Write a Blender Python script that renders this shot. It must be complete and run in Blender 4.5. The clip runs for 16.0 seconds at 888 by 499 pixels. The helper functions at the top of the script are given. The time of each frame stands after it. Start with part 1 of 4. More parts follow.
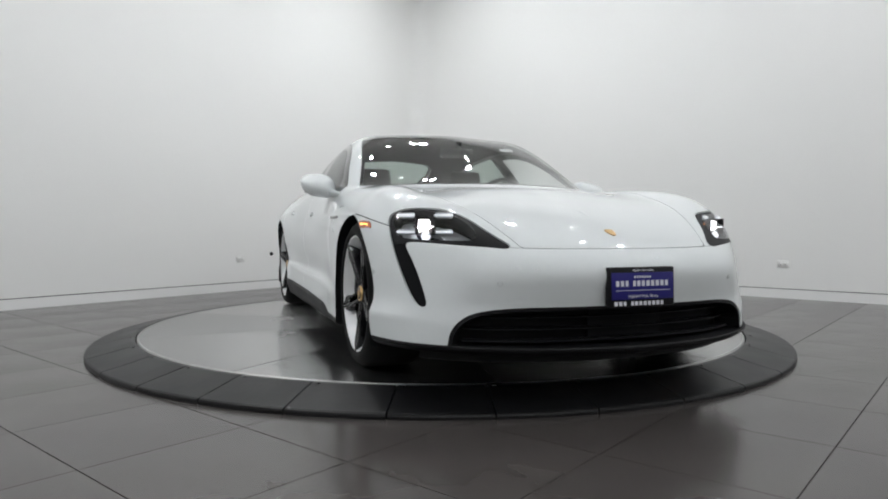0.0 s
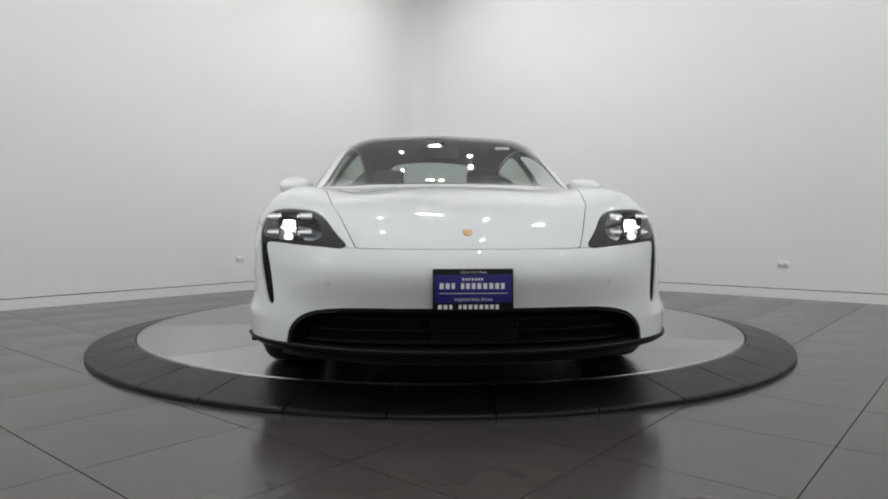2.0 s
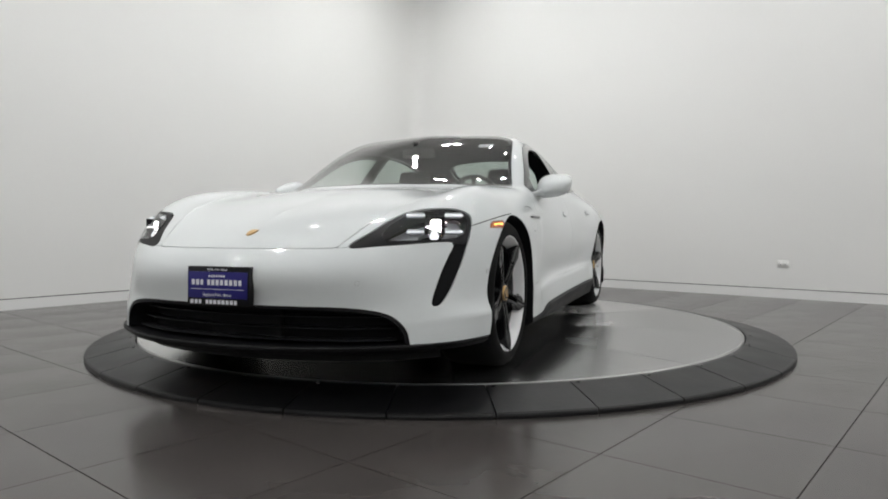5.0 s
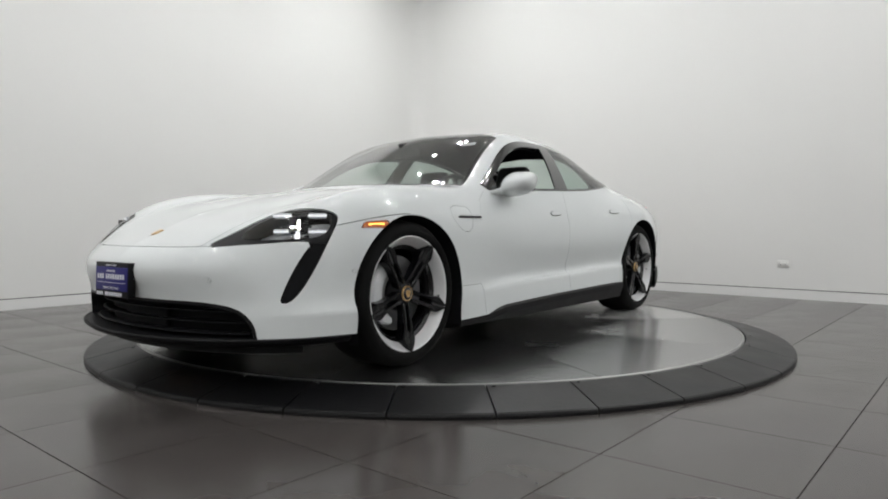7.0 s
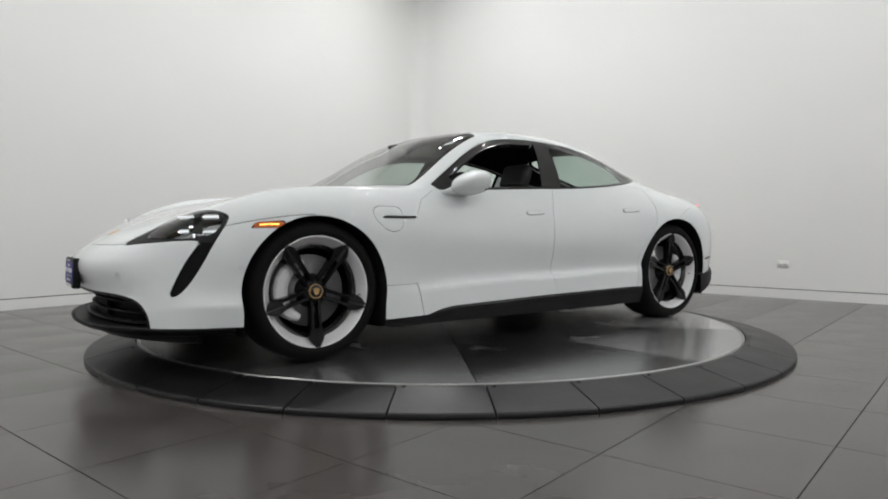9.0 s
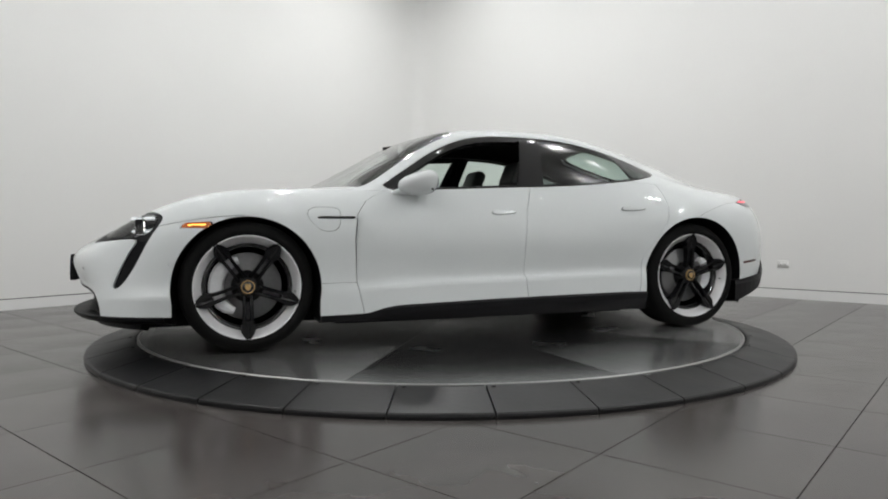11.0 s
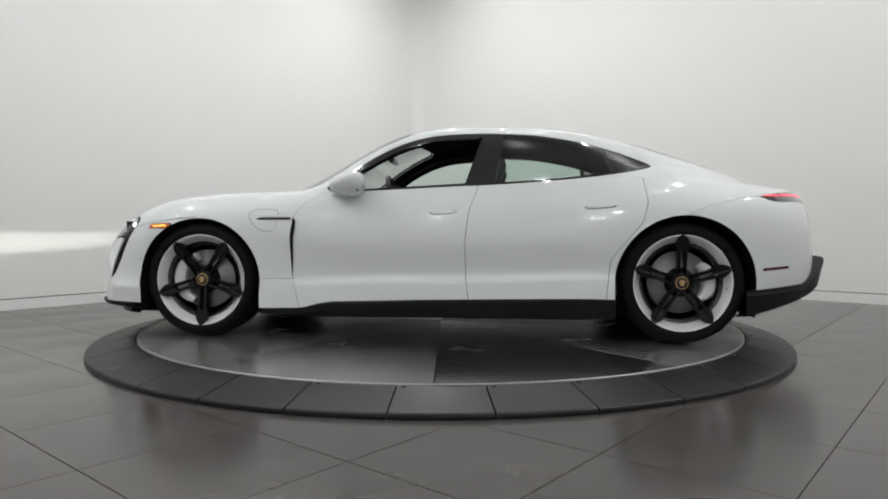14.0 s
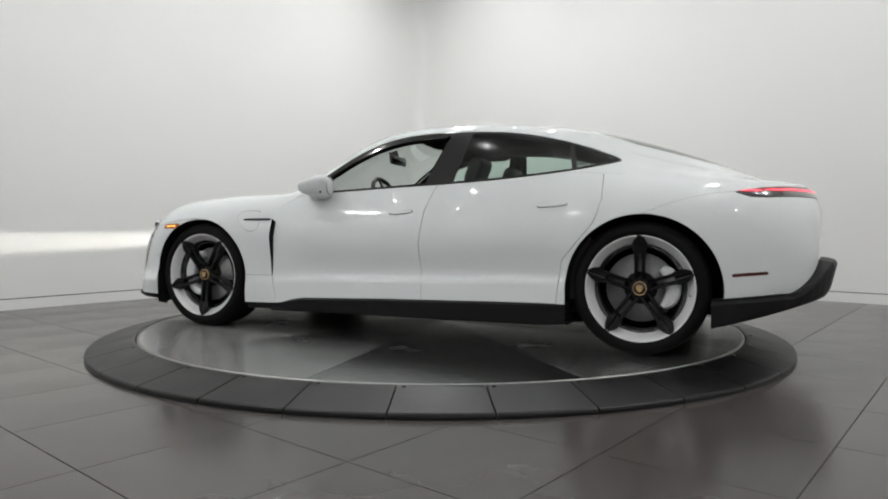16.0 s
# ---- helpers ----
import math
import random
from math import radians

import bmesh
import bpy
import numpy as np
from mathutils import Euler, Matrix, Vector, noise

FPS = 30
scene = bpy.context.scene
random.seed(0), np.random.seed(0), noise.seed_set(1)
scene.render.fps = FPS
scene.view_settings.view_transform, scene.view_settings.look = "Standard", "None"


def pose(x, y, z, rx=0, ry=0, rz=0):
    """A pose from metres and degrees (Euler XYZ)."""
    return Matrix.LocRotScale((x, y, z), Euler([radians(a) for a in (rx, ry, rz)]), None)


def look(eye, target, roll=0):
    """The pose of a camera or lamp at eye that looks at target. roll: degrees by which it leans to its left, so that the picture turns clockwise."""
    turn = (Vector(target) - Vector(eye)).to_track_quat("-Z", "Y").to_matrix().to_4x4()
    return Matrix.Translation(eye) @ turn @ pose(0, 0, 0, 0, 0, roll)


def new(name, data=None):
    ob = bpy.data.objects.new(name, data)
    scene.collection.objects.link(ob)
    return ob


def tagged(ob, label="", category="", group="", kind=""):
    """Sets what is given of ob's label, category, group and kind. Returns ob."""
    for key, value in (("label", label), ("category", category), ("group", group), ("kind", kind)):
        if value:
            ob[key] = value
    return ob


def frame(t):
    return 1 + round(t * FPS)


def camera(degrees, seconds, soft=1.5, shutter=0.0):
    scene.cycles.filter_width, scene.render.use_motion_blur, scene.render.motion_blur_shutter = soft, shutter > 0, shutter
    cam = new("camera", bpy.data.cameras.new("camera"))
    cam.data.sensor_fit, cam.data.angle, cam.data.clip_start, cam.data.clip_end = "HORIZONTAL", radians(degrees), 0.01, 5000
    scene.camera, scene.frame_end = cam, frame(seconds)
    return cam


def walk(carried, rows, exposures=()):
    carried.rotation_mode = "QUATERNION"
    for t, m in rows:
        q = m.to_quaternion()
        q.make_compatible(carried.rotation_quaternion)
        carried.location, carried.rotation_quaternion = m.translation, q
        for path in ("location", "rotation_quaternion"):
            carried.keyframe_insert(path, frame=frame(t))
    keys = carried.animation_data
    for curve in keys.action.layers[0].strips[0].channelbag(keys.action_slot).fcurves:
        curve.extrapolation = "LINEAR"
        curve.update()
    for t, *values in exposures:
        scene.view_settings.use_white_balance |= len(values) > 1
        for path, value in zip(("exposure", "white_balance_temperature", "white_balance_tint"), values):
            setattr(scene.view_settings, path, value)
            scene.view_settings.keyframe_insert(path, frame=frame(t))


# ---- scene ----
cam = camera(67.8, 16.0, soft=1.9)
EYE, AIM = (0, -4.893, 0.745), (0.0203, 0, 0.5996)
walk(cam, [(0.0, look(EYE, AIM)), (16.0, look(EYE, AIM))],
     exposures=[(0.0, 0.0, 6350, 10), (0.5, 0.0, 6150, 10), (1.0, -0.12, 6350, 10), (1.5, -0.15, 6900, 10), (2.0, -0.1, 6500, 10),
                (2.5, 0.0, 6400, 10), (3.0, -0.1, 6350, 10), (3.5, -0.26, 7050, 10), (4.0, -0.05, 6600, 10), (6.3, 0.0, 6550, 10), (16.0, 0.0, 6550, 10)])

# ---- light and room plan ----
TABLE_Z = 0.075                       # top of the turning disc
CORNER = Vector((-0.365, 5.864, 0))     # where the two far walls meet
ALONG_L = Vector((-0.617, -0.787, 0))  # along the left wall, away from the corner
ALONG_R = Vector((0.7506, -0.6608, 0))   # along the right wall, away from the corner
ROOM, CEIL = 11.5, 5.0
LAMP_POWER, WASH_POWER = 140.0, 605.0
scene.view_settings.exposure = 0.0

world = bpy.data.worlds.new("room_air")
scene.world = world
world.use_nodes = True
world.node_tree.nodes["Background"].inputs[0].default_value = (0.9, 0.95, 1.0, 1)
world.node_tree.nodes["Background"].inputs[1].default_value = 0.02


# ---- materials ----
def material(name, color, rough=0.5, metal=0.0, vary=0.08, scale=6.0, fine=60.0, bump=0.0, coat=0.0, rough_vary=0.08, spec=0.5,
             emit=0.0, emit_color=None, piece=0.0):
    m = bpy.data.materials.new(name)
    m.use_nodes = True
    nt = m.node_tree
    b = nt.nodes["Principled BSDF"]
    b.inputs["Metallic"].default_value = metal
    b.inputs["Coat Weight"].default_value = coat
    b.inputs["Specular IOR Level"].default_value = spec
    b.inputs["Coat Roughness"].default_value = 0.03
    tc = nt.nodes.new("ShaderNodeTexCoord")
    big, small = nt.nodes.new("ShaderNodeTexNoise"), nt.nodes.new("ShaderNodeTexNoise")
    big.inputs["Scale"].default_value, big.inputs["Detail"].default_value = scale, 4
    small.inputs["Scale"].default_value, small.inputs["Detail"].default_value = fine, 3
    for n in (big, small):
        nt.links.new(tc.outputs["Object"], n.inputs["Vector"])
    mixed = nt.nodes.new("ShaderNodeMath")
    mixed.operation = "ADD"
    nt.links.new(big.outputs["Fac"], mixed.inputs[0])
    nt.links.new(small.outputs["Fac"], mixed.inputs[1])
    spread = nt.nodes.new("ShaderNodeMapRange")
    spread.inputs[1].default_value, spread.inputs[2].default_value = 0.6, 1.4
    spread.inputs[3].default_value, spread.inputs[4].default_value = 1 - vary, 1 + vary
    nt.links.new(mixed.outputs[0], spread.inputs[0])
    tone = spread.outputs[0]
    if piece:
        info = nt.nodes.new("ShaderNodeObjectInfo")
        pr = nt.nodes.new("ShaderNodeMapRange")
        pr.inputs[3].default_value, pr.inputs[4].default_value = 1 - piece, 1 + piece
        nt.links.new(info.outputs["Random"], pr.inputs[0])
        mul = nt.nodes.new("ShaderNodeMath")
        mul.operation = "MULTIPLY"
        nt.links.new(tone, mul.inputs[0])
        nt.links.new(pr.outputs[0], mul.inputs[1])
        tone = mul.outputs[0]
    tint = nt.nodes.new("ShaderNodeVectorMath")
    tint.operation = "SCALE"
    tint.inputs[0].default_value = color
    nt.links.new(tone, tint.inputs["Scale"])
    nt.links.new(tint.outputs[0], b.inputs["Base Color"])
    rr = nt.nodes.new("ShaderNodeMapRange")
    rr.inputs[1].default_value, rr.inputs[2].default_value = 0.15, 0.85
    rr.inputs[3].default_value, rr.inputs[4].default_value = max(0.02, rough * (1 - rough_vary)), rough * (1 + rough_vary)
    nt.links.new(big.outputs["Fac"], rr.inputs[0])
    nt.links.new(rr.outputs[0], b.inputs["Roughness"])
    if bump:
        bp = nt.nodes.new("ShaderNodeBump")
        bp.inputs["Strength"].default_value, bp.inputs["Distance"].default_value = 0.5, bump
        nt.links.new(small.outputs["Fac"], bp.inputs["Height"])
        nt.links.new(bp.outputs[0], b.inputs["Normal"])
    if emit:
        b.inputs["Emission Color"].default_value = (*(emit_color or color), 1)
        b.inputs["Emission Strength"].default_value = emit
    return m


def glass(name, tint, rough=0.0, base=0.07, steepness=4.5):
    """Thin glass: clear by its tint, with the gloss of a pane."""
    m = bpy.data.materials.new(name)
    m.use_nodes = True
    nt = m.node_tree
    nt.nodes.remove(nt.nodes["Principled BSDF"])
    clear, shine, mix, edge = (nt.nodes.new("ShaderNode" + k) for k in ("BsdfTransparent", "BsdfGlossy", "MixShader", "LayerWeight"))
    clear.inputs[0].default_value = (*tint, 1)
    shine.inputs["Roughness"].default_value = rough
    edge.inputs["Blend"].default_value = 0.5
    steep, gloss = nt.nodes.new("ShaderNodeMath"), nt.nodes.new("ShaderNodeMath")
    steep.operation, gloss.operation = "POWER", "MULTIPLY_ADD"
    steep.inputs[1].default_value = steepness
    gloss.inputs[1].default_value, gloss.inputs[2].default_value = 1.0 - base - 0.02, base
    nt.links.new(edge.outputs["Facing"], steep.inputs[0])
    nt.links.new(steep.outputs[0], gloss.inputs[0])
    nt.links.new(gloss.outputs[0], mix.inputs[0])
    nt.links.new(clear.outputs[0], mix.inputs[1])
    nt.links.new(shine.outputs[0], mix.inputs[2])
    nt.links.new(mix.outputs[0], nt.nodes["Material Output"].inputs[0])
    return m


WALL = material("white_wall_paint", (0.80, 0.80, 0.785), 0.75, vary=0.015, scale=0.7, fine=90, bump=0.0006)
CEILING = material("ceiling_paint", (0.78, 0.78, 0.77), 0.8, vary=0.04, scale=0.8, fine=50)
BASE = material("baseboard_paint", (0.80, 0.80, 0.79), 0.45, vary=0.02, scale=2)
DARKGAP = material("dark_reveal", (0.03, 0.03, 0.03), 0.8)
TILE = material("grey_stone_tile", (0.066, 0.059, 0.056), 0.22, spec=0.55, vary=0.10, scale=1.5, fine=4.0, rough_vary=0.30, piece=0.07)
GROUT = material("dark_grout", (0.045, 0.043, 0.042), 0.85, vary=0.1, scale=10)
RUBBER = material("black_ramp_panel", (0.0055, 0.0055, 0.0062), 0.40, spec=0.30, vary=0.25, scale=2.5, fine=40, bump=0.0008, rough_vary=0.2, piece=0.10)
# Random tone per plate also imitates how unevenly the plates reflect.
STEEL = material("brushed_steel_plate", (0.50, 0.50, 0.495), 0.25, metal=0.97, vary=0.04, scale=1.2, fine=3, rough_vary=0.15, piece=0.33)
BRUSH = STEEL.node_tree
brush_way = BRUSH.nodes.new("ShaderNodeVectorTransform")    # each plate is brushed along one of its long edges
brush_way.vector_type, brush_way.convert_from, brush_way.convert_to = "VECTOR", "OBJECT", "WORLD"
brush_way.inputs[0].default_value = (0.309, 0.951, 0)
BRUSH.links.new(brush_way.outputs[0], BRUSH.nodes["Principled BSDF"].inputs["Tangent"])
BRUSH.nodes["Principled BSDF"].inputs["Anisotropic"].default_value = 0.9
EDGE = material("aluminium_edge", (0.42, 0.42, 0.41), 0.38, metal=1.0, vary=0.05)
PAINT = material("white_car_paint", (0.725, 0.755, 0.76), 0.6, vary=0.012, scale=3, coat=1.0, spec=0.06)
BLACK = material("satin_black_plastic", (0.006, 0.006, 0.007), 0.5, spec=0.22, vary=0.15, scale=8, fine=150, bump=0.0003)
SPOKE = material("black_spoke_lacquer", (0.004, 0.004, 0.005), 0.2, vary=0.1, spec=0.28)
GLOSS = material("gloss_black", (0.010, 0.010, 0.011), 0.12, vary=0.1, coat=0.6)
DARK = material("dark_lining", (0.008, 0.008, 0.009), 0.85, spec=0.15, vary=0.2, scale=8)
TYRE = material("tyre_rubber", (0.006, 0.006, 0.006), 0.7, spec=0.12, vary=0.2, scale=12, fine=120, bump=0.0006)
SILVER = material("machined_silver", (0.74, 0.74, 0.75), 0.42, metal=0.15, vary=0.04, scale=9)
DISC = material("brake_disc_steel", (0.24, 0.24, 0.245), 0.36, metal=0.5, vary=0.12, scale=14)
CALIPER = material("pale_grey_caliper", (0.74, 0.75, 0.77), 0.38, metal=0.25, vary=0.06, scale=12)
GOLD = material("aged_gold", (0.55, 0.36, 0.16), 0.35, metal=0.8, vary=0.2, scale=70)
CABIN = material("black_leather", (0.016, 0.016, 0.017), 0.5, vary=0.25, scale=20, fine=260, bump=0.0006)
AMBER = material("amber_lens", (0.36, 0.08, 0.008), 0.2, vary=0.1, emit=0.08, emit_color=(1.0, 0.25, 0.02), coat=1)
AMBER_LIT = material("lit_amber_strip", (1.0, 0.45, 0.08), 0.3, emit=3.0, emit_color=(1.0, 0.42, 0.06))
RED = material("red_lens", (0.16, 0.008, 0.015), 0.15, vary=0.1, coat=1, emit=0.12, emit_color=(1.0, 0.03, 0.06))
RED_LIT = material("lit_red_strip", (0.9, 0.05, 0.1), 0.3, emit=1.6, emit_color=(1.0, 0.07, 0.12))
SMOKED = material("smoked_lens", (0.05, 0.05, 0.05), 0.12, coat=1)
BLUE = material("deep_blue_print", (0.016, 0.014, 0.15), 0.45, vary=0.06, scale=20, spec=0.3)
PRINT = material("white_print", (0.72, 0.72, 0.76), 0.5, vary=0.03)
LAMP = material("lit_daytime_bar", (0.5, 0.5, 0.5), 0.3, emit=0.75, emit_color=(0.92, 0.96, 1.0))
LOWBEAM = material("lit_low_projector", (0.8, 0.8, 0.8), 0.3, emit=1.3, emit_color=(0.95, 0.98, 1.0))
BEAM = material("lit_headlamp_projector", (1, 1, 1), 0.3, emit=6.0, emit_color=(1.0, 0.99, 0.94))
SOURCE = material("headlamp_beam_source", (1, 1, 1), 0.3, emit=40000.0, emit_color=(1.0, 0.99, 0.92))
CHROME = material("chrome_reflector", (0.75, 0.75, 0.77), 0.12, metal=1.0, vary=0.05)
BOWL = material("pale_reflector_bowl", (0.58, 0.59, 0.61), 0.3, metal=0.25, vary=0.12, scale=40)
SATIN = material("satin_grey_reflector", (0.50, 0.51, 0.52), 0.28, metal=0.8, vary=0.1, scale=30)
BROWN = material("dark_red_reflector", (0.09, 0.02, 0.018), 0.25, vary=0.1)
SPOT = material("lit_ceiling_lens", (1, 1, 1), 0.3, emit=LAMP_POWER, emit_color=(0.985, 0.995, 1.0))
WASH = material("lit_downlight_lens", (1, 1, 1), 0.3, emit=WASH_POWER, emit_color=(0.985, 0.995, 1.0))
WHITE = material("white_plastic", (0.74, 0.74, 0.72), 0.4, vary=0.02)
WINDSCREEN = glass("windscreen_glass", (0.78, 0.84, 0.81), base=0.17, steepness=3.6)
SIDEGLASS = glass("green_tinted_glass", (0.74, 0.84, 0.79), rough=0.14)
CLEAR = glass("clear_lens", (0.93, 0.94, 0.95), base=0.08)


# ---- mesh helpers ----
def mesh_of(name, verts, faces, mat, smooth=False):
    me = bpy.data.meshes.new(name)
    me.from_pydata([tuple(v) for v in verts], [], faces)
    me.materials.append(mat)
    if smooth:
        me.shade_smooth()
    me.update()
    return me


def part(name, data, mat=None, parent=None, label="", m=None):
    """Links a bmesh or a mesh as one object under a thing or a part."""
    if isinstance(data, bmesh.types.BMesh):
        me = bpy.data.meshes.new(name)
        data.to_mesh(me)
        data.free()
        me.materials.append(mat)
    else:
        me = data
    ob = new(name, me)
    if parent:
        ob.parent = parent
    if m is not None:
        ob.matrix_basis = m
    if label:
        tagged(ob, label)
    return ob


def block(x0, x1, y0, y1, z0, z1, bevel=0.0, seg=2):
    bm = bmesh.new()
    bmesh.ops.create_cube(bm, size=1)
    for v in bm.verts:
        v.co = Vector((x0 if v.co.x < 0 else x1, y0 if v.co.y < 0 else y1, z0 if v.co.z < 0 else z1))
    if bevel:
        bmesh.ops.bevel(bm, geom=bm.edges[:], offset=bevel, segments=seg, profile=0.5, affect="EDGES")
        for f in bm.faces:
            f.smooth = len(f.verts) == 4 and f.calc_area() < 1e9
    return bm


def slab(outline, z0, z1, bevel=0.0):
    """A plate from a plan outline of (x, y), counter-clockwise."""
    bm = bmesh.new()
    low = [bm.verts.new((x, y, z0)) for x, y in outline]
    top = [bm.verts.new((x, y, z1)) for x, y in outline]
    bm.faces.new(low[::-1])
    bm.faces.new(top)
    n = len(outline)
    for i in range(n):
        bm.faces.new((low[i], low[(i + 1) % n], top[(i + 1) % n], top[i]))
    if bevel:
        edges = [e for e in bm.edges if all(v.co.z > z1 - 1e-6 for v in e.verts)]
        bmesh.ops.bevel(bm, geom=edges, offset=bevel, segments=2, profile=0.5, affect="EDGES")
    return bm


def lathe(profile, seg=64, axis="x"):
    """Turns a closed or open profile of (r, h) round the x or z axis."""
    bm = bmesh.new()
    rings = []
    for r, h in profile:
        ring = []
        for i in range(seg):
            a = 2 * math.pi * i / seg
            c, s = r * math.cos(a), r * math.sin(a)
            ring.append(bm.verts.new((h, c, s) if axis == "x" else (c, s, h)))
        rings.append(ring)
    for a, b in zip(rings, rings[1:]):
        for i in range(seg):
            j = (i + 1) % seg
            f = bm.faces.new((a[i], a[j], b[j], b[i]))
            f.smooth = True
    bmesh.ops.recalc_face_normals(bm, faces=bm.faces[:])
    return bm


def smooth_edges(bm):
    for f in bm.faces:
        f.smooth = True
    return bm


def sweep(path, section, closed=True):
    """A section of (side, up) swept along a path of points, the side laid square to the path in plan."""
    bm = bmesh.new()
    rings = []
    for i, p in enumerate(path):
        a, b = Vector(path[max(0, i - 1)]), Vector(path[min(len(path) - 1, i + 1)])
        d = (b - a)
        side = Vector((d.y, -d.x, 0)).normalized()
        rings.append([bm.verts.new(Vector(p) + side * s + Vector((0, 0, h))) for s, h in section])
    n = len(section)
    for a, b in zip(rings, rings[1:]):
        for i in range(n if closed else n - 1):
            j = (i + 1) % n
            bm.faces.new((a[i], a[j], b[j], b[i]))
    if closed:
        bm.faces.new(rings[0][::-1])
        bm.faces.new(rings[-1])
    bmesh.ops.recalc_face_normals(bm, faces=bm.faces[:])
    return bm


# ---- the room ----
def room():
    back_l, back_r = CORNER + ALONG_L * ROOM, CORNER + ALONG_R * ROOM
    far = back_l + ALONG_R * ROOM
    plan = [CORNER, back_l, far, back_r]
    floor = tagged(part("floor", slab([(p.x, p.y) for p in plan], -0.2, -0.004), GROUT), "grey stone tile floor with thin dark joints", "floor", kind="structure")
    names = ("wall_west", "wall_south", "wall_east", "wall_north")
    for i, nm in enumerate(names):
        a, b = plan[i], plan[(i + 1) % 4]
        d = (b - a).normalized()
        out = Vector((d.y, -d.x, 0))
        if out.dot(a - Vector((0, 0, 0))) < 0:
            out = -out
        def strip(z0, z1, inner, outer, ext=0.3):
            p0, p1 = a - d * (inner if ext == 0 else ext), b + d * (inner if ext == 0 else ext)
            q = [p0 + out * inner, p1 + out * inner, p1 + out * outer, p0 + out * outer]
            if (q[1] - q[0]).cross(q[2] - q[1]).z < 0:
                q = q[::-1]
            return slab([(v.x, v.y) for v in q], z0, z1)
        tagged(part(nm, strip(0.108, CEIL, 0.0, 0.2), WALL), "plain matt white showroom wall", "wall", kind="structure")
        tagged(part("baseboard", strip(0.0, 0.099, -0.001, 0.19), BASE), "flush white painted baseboard below a dark shadow joint", "baseboard", kind="structure")
        # The open joint's shade is put into its dark colour.
        tagged(part("trim", strip(0.099, 0.108, 0.012, 0.18), DARKGAP), "dark recessed shadow joint above the baseboard", "trim", kind="structure")
    # the far corner is rounded
    r = 0.30
    bend = [CORNER + ALONG_L * (r * (1 - t) ** 2) + ALONG_R * (r * t ** 2) for t in [i / 12 for i in range(13)]]
    for name, z0, z1, mat in (("wall_corner", 0.108, CEIL, WALL), ("baseboard_corner", 0.0, 0.099, BASE)):
        ob = part(name, slab([(p.x, p.y) for p in [CORNER - ALONG_L * 0.01 - ALONG_R * 0.01] + bend], z0, z1), mat)
        tagged(ob, "rounded white corner between two walls", "wall", kind="structure")
    tagged(part("ceiling", slab([(p.x, p.y) for p in plan], CEIL, CEIL + 0.2), CEILING), "plain off-white ceiling", "ceiling", kind="structure")
    return floor


def outlet(at, out):
    e = new("wall_outlet")
    e.matrix_basis = Matrix.Translation(at) @ Vector((0, -1, 0)).rotation_difference(out).to_matrix().to_4x4()
    part("cover_plate", block(-0.058, 0.058, -0.006, 0.001, -0.037, 0.037, 0.003), WHITE, e)
    for sx in (-0.026, 0.026):
        p = part("socket", block(sx - 0.021, sx + 0.021, -0.009, -0.004, -0.019, 0.019, 0.002), BASE, e)
        for h in (-0.007, 0.007):
            part("slot", block(sx - 0.009, sx + 0.005, -0.0098, -0.0085, h - 0.0012, h + 0.0012), DARKGAP, p)
    return tagged(e, "small white double wall outlet on the white wall", "outlet", "wall outlets")


def ceiling_light(m, aim):
    """A track spot: stem, round can and its lit lens, turned to aim."""
    e = new("ceiling_light")
    e.matrix_basis = m
    part("stem", lathe([(0.0, 0.0), (0.012, 0.0), (0.012, -0.22), (0.0, -0.22)], 12, "z"), WHITE, e)
    tilt = Vector((0, 0, -1)).rotation_difference((aim - m.translation).normalized()).to_matrix().to_4x4()
    head = part("can", smooth_edges(lathe([(0.0, 0.08), (0.05, 0.08), (0.06, 0.06), (0.062, -0.10), (0.055, -0.10), (0.05, -0.07)], 24, "z")), WHITE, e,
                m=Matrix.Translation((0, 0, -0.24)) @ tilt)
    part("lens", lathe([(0.0, -0.075), (0.036, -0.075)], 24, "z"), SPOT, head)
    return tagged(e, "white ceiling track spotlight with a lit round lens", "ceiling light", "ceiling spotlights")


def downlight(m):
    """A recessed round downlight: trim ring and lit lens."""
    e = new("downlight")
    e.matrix_basis = m
    part("trim_ring", lathe([(0.07, 0.0), (0.07, -0.012), (0.084, -0.014), (0.095, -0.008), (0.097, 0.0)], 28, "z"), WHITE, e)
    part("lens", lathe([(0.0, -0.006), (0.0695, -0.006)], 28, "z"), WASH, e)
    return tagged(e, "round white recessed ceiling downlight, lit", "ceiling light", "ceiling downlights")


def wall_plug(at, out):
    """A small black plug on the wall beside the outlet."""
    e = new("wall_plug")
    e.matrix_basis = Matrix.Translation(at) @ Vector((1, 0, 0)).rotation_difference(out).to_matrix().to_4x4()
    part("base", lathe([(0, .008), (.022, .008), (.024, .0), (.024, -.002)], 20), BLACK, e)
    part("cap", smooth_edges(lathe([(0, .034), (.010, .032), (.014, .02), (.012, .007)], 20)), BLACK, e)
    return tagged(e, "small black plug on the white wall", "wall plug")


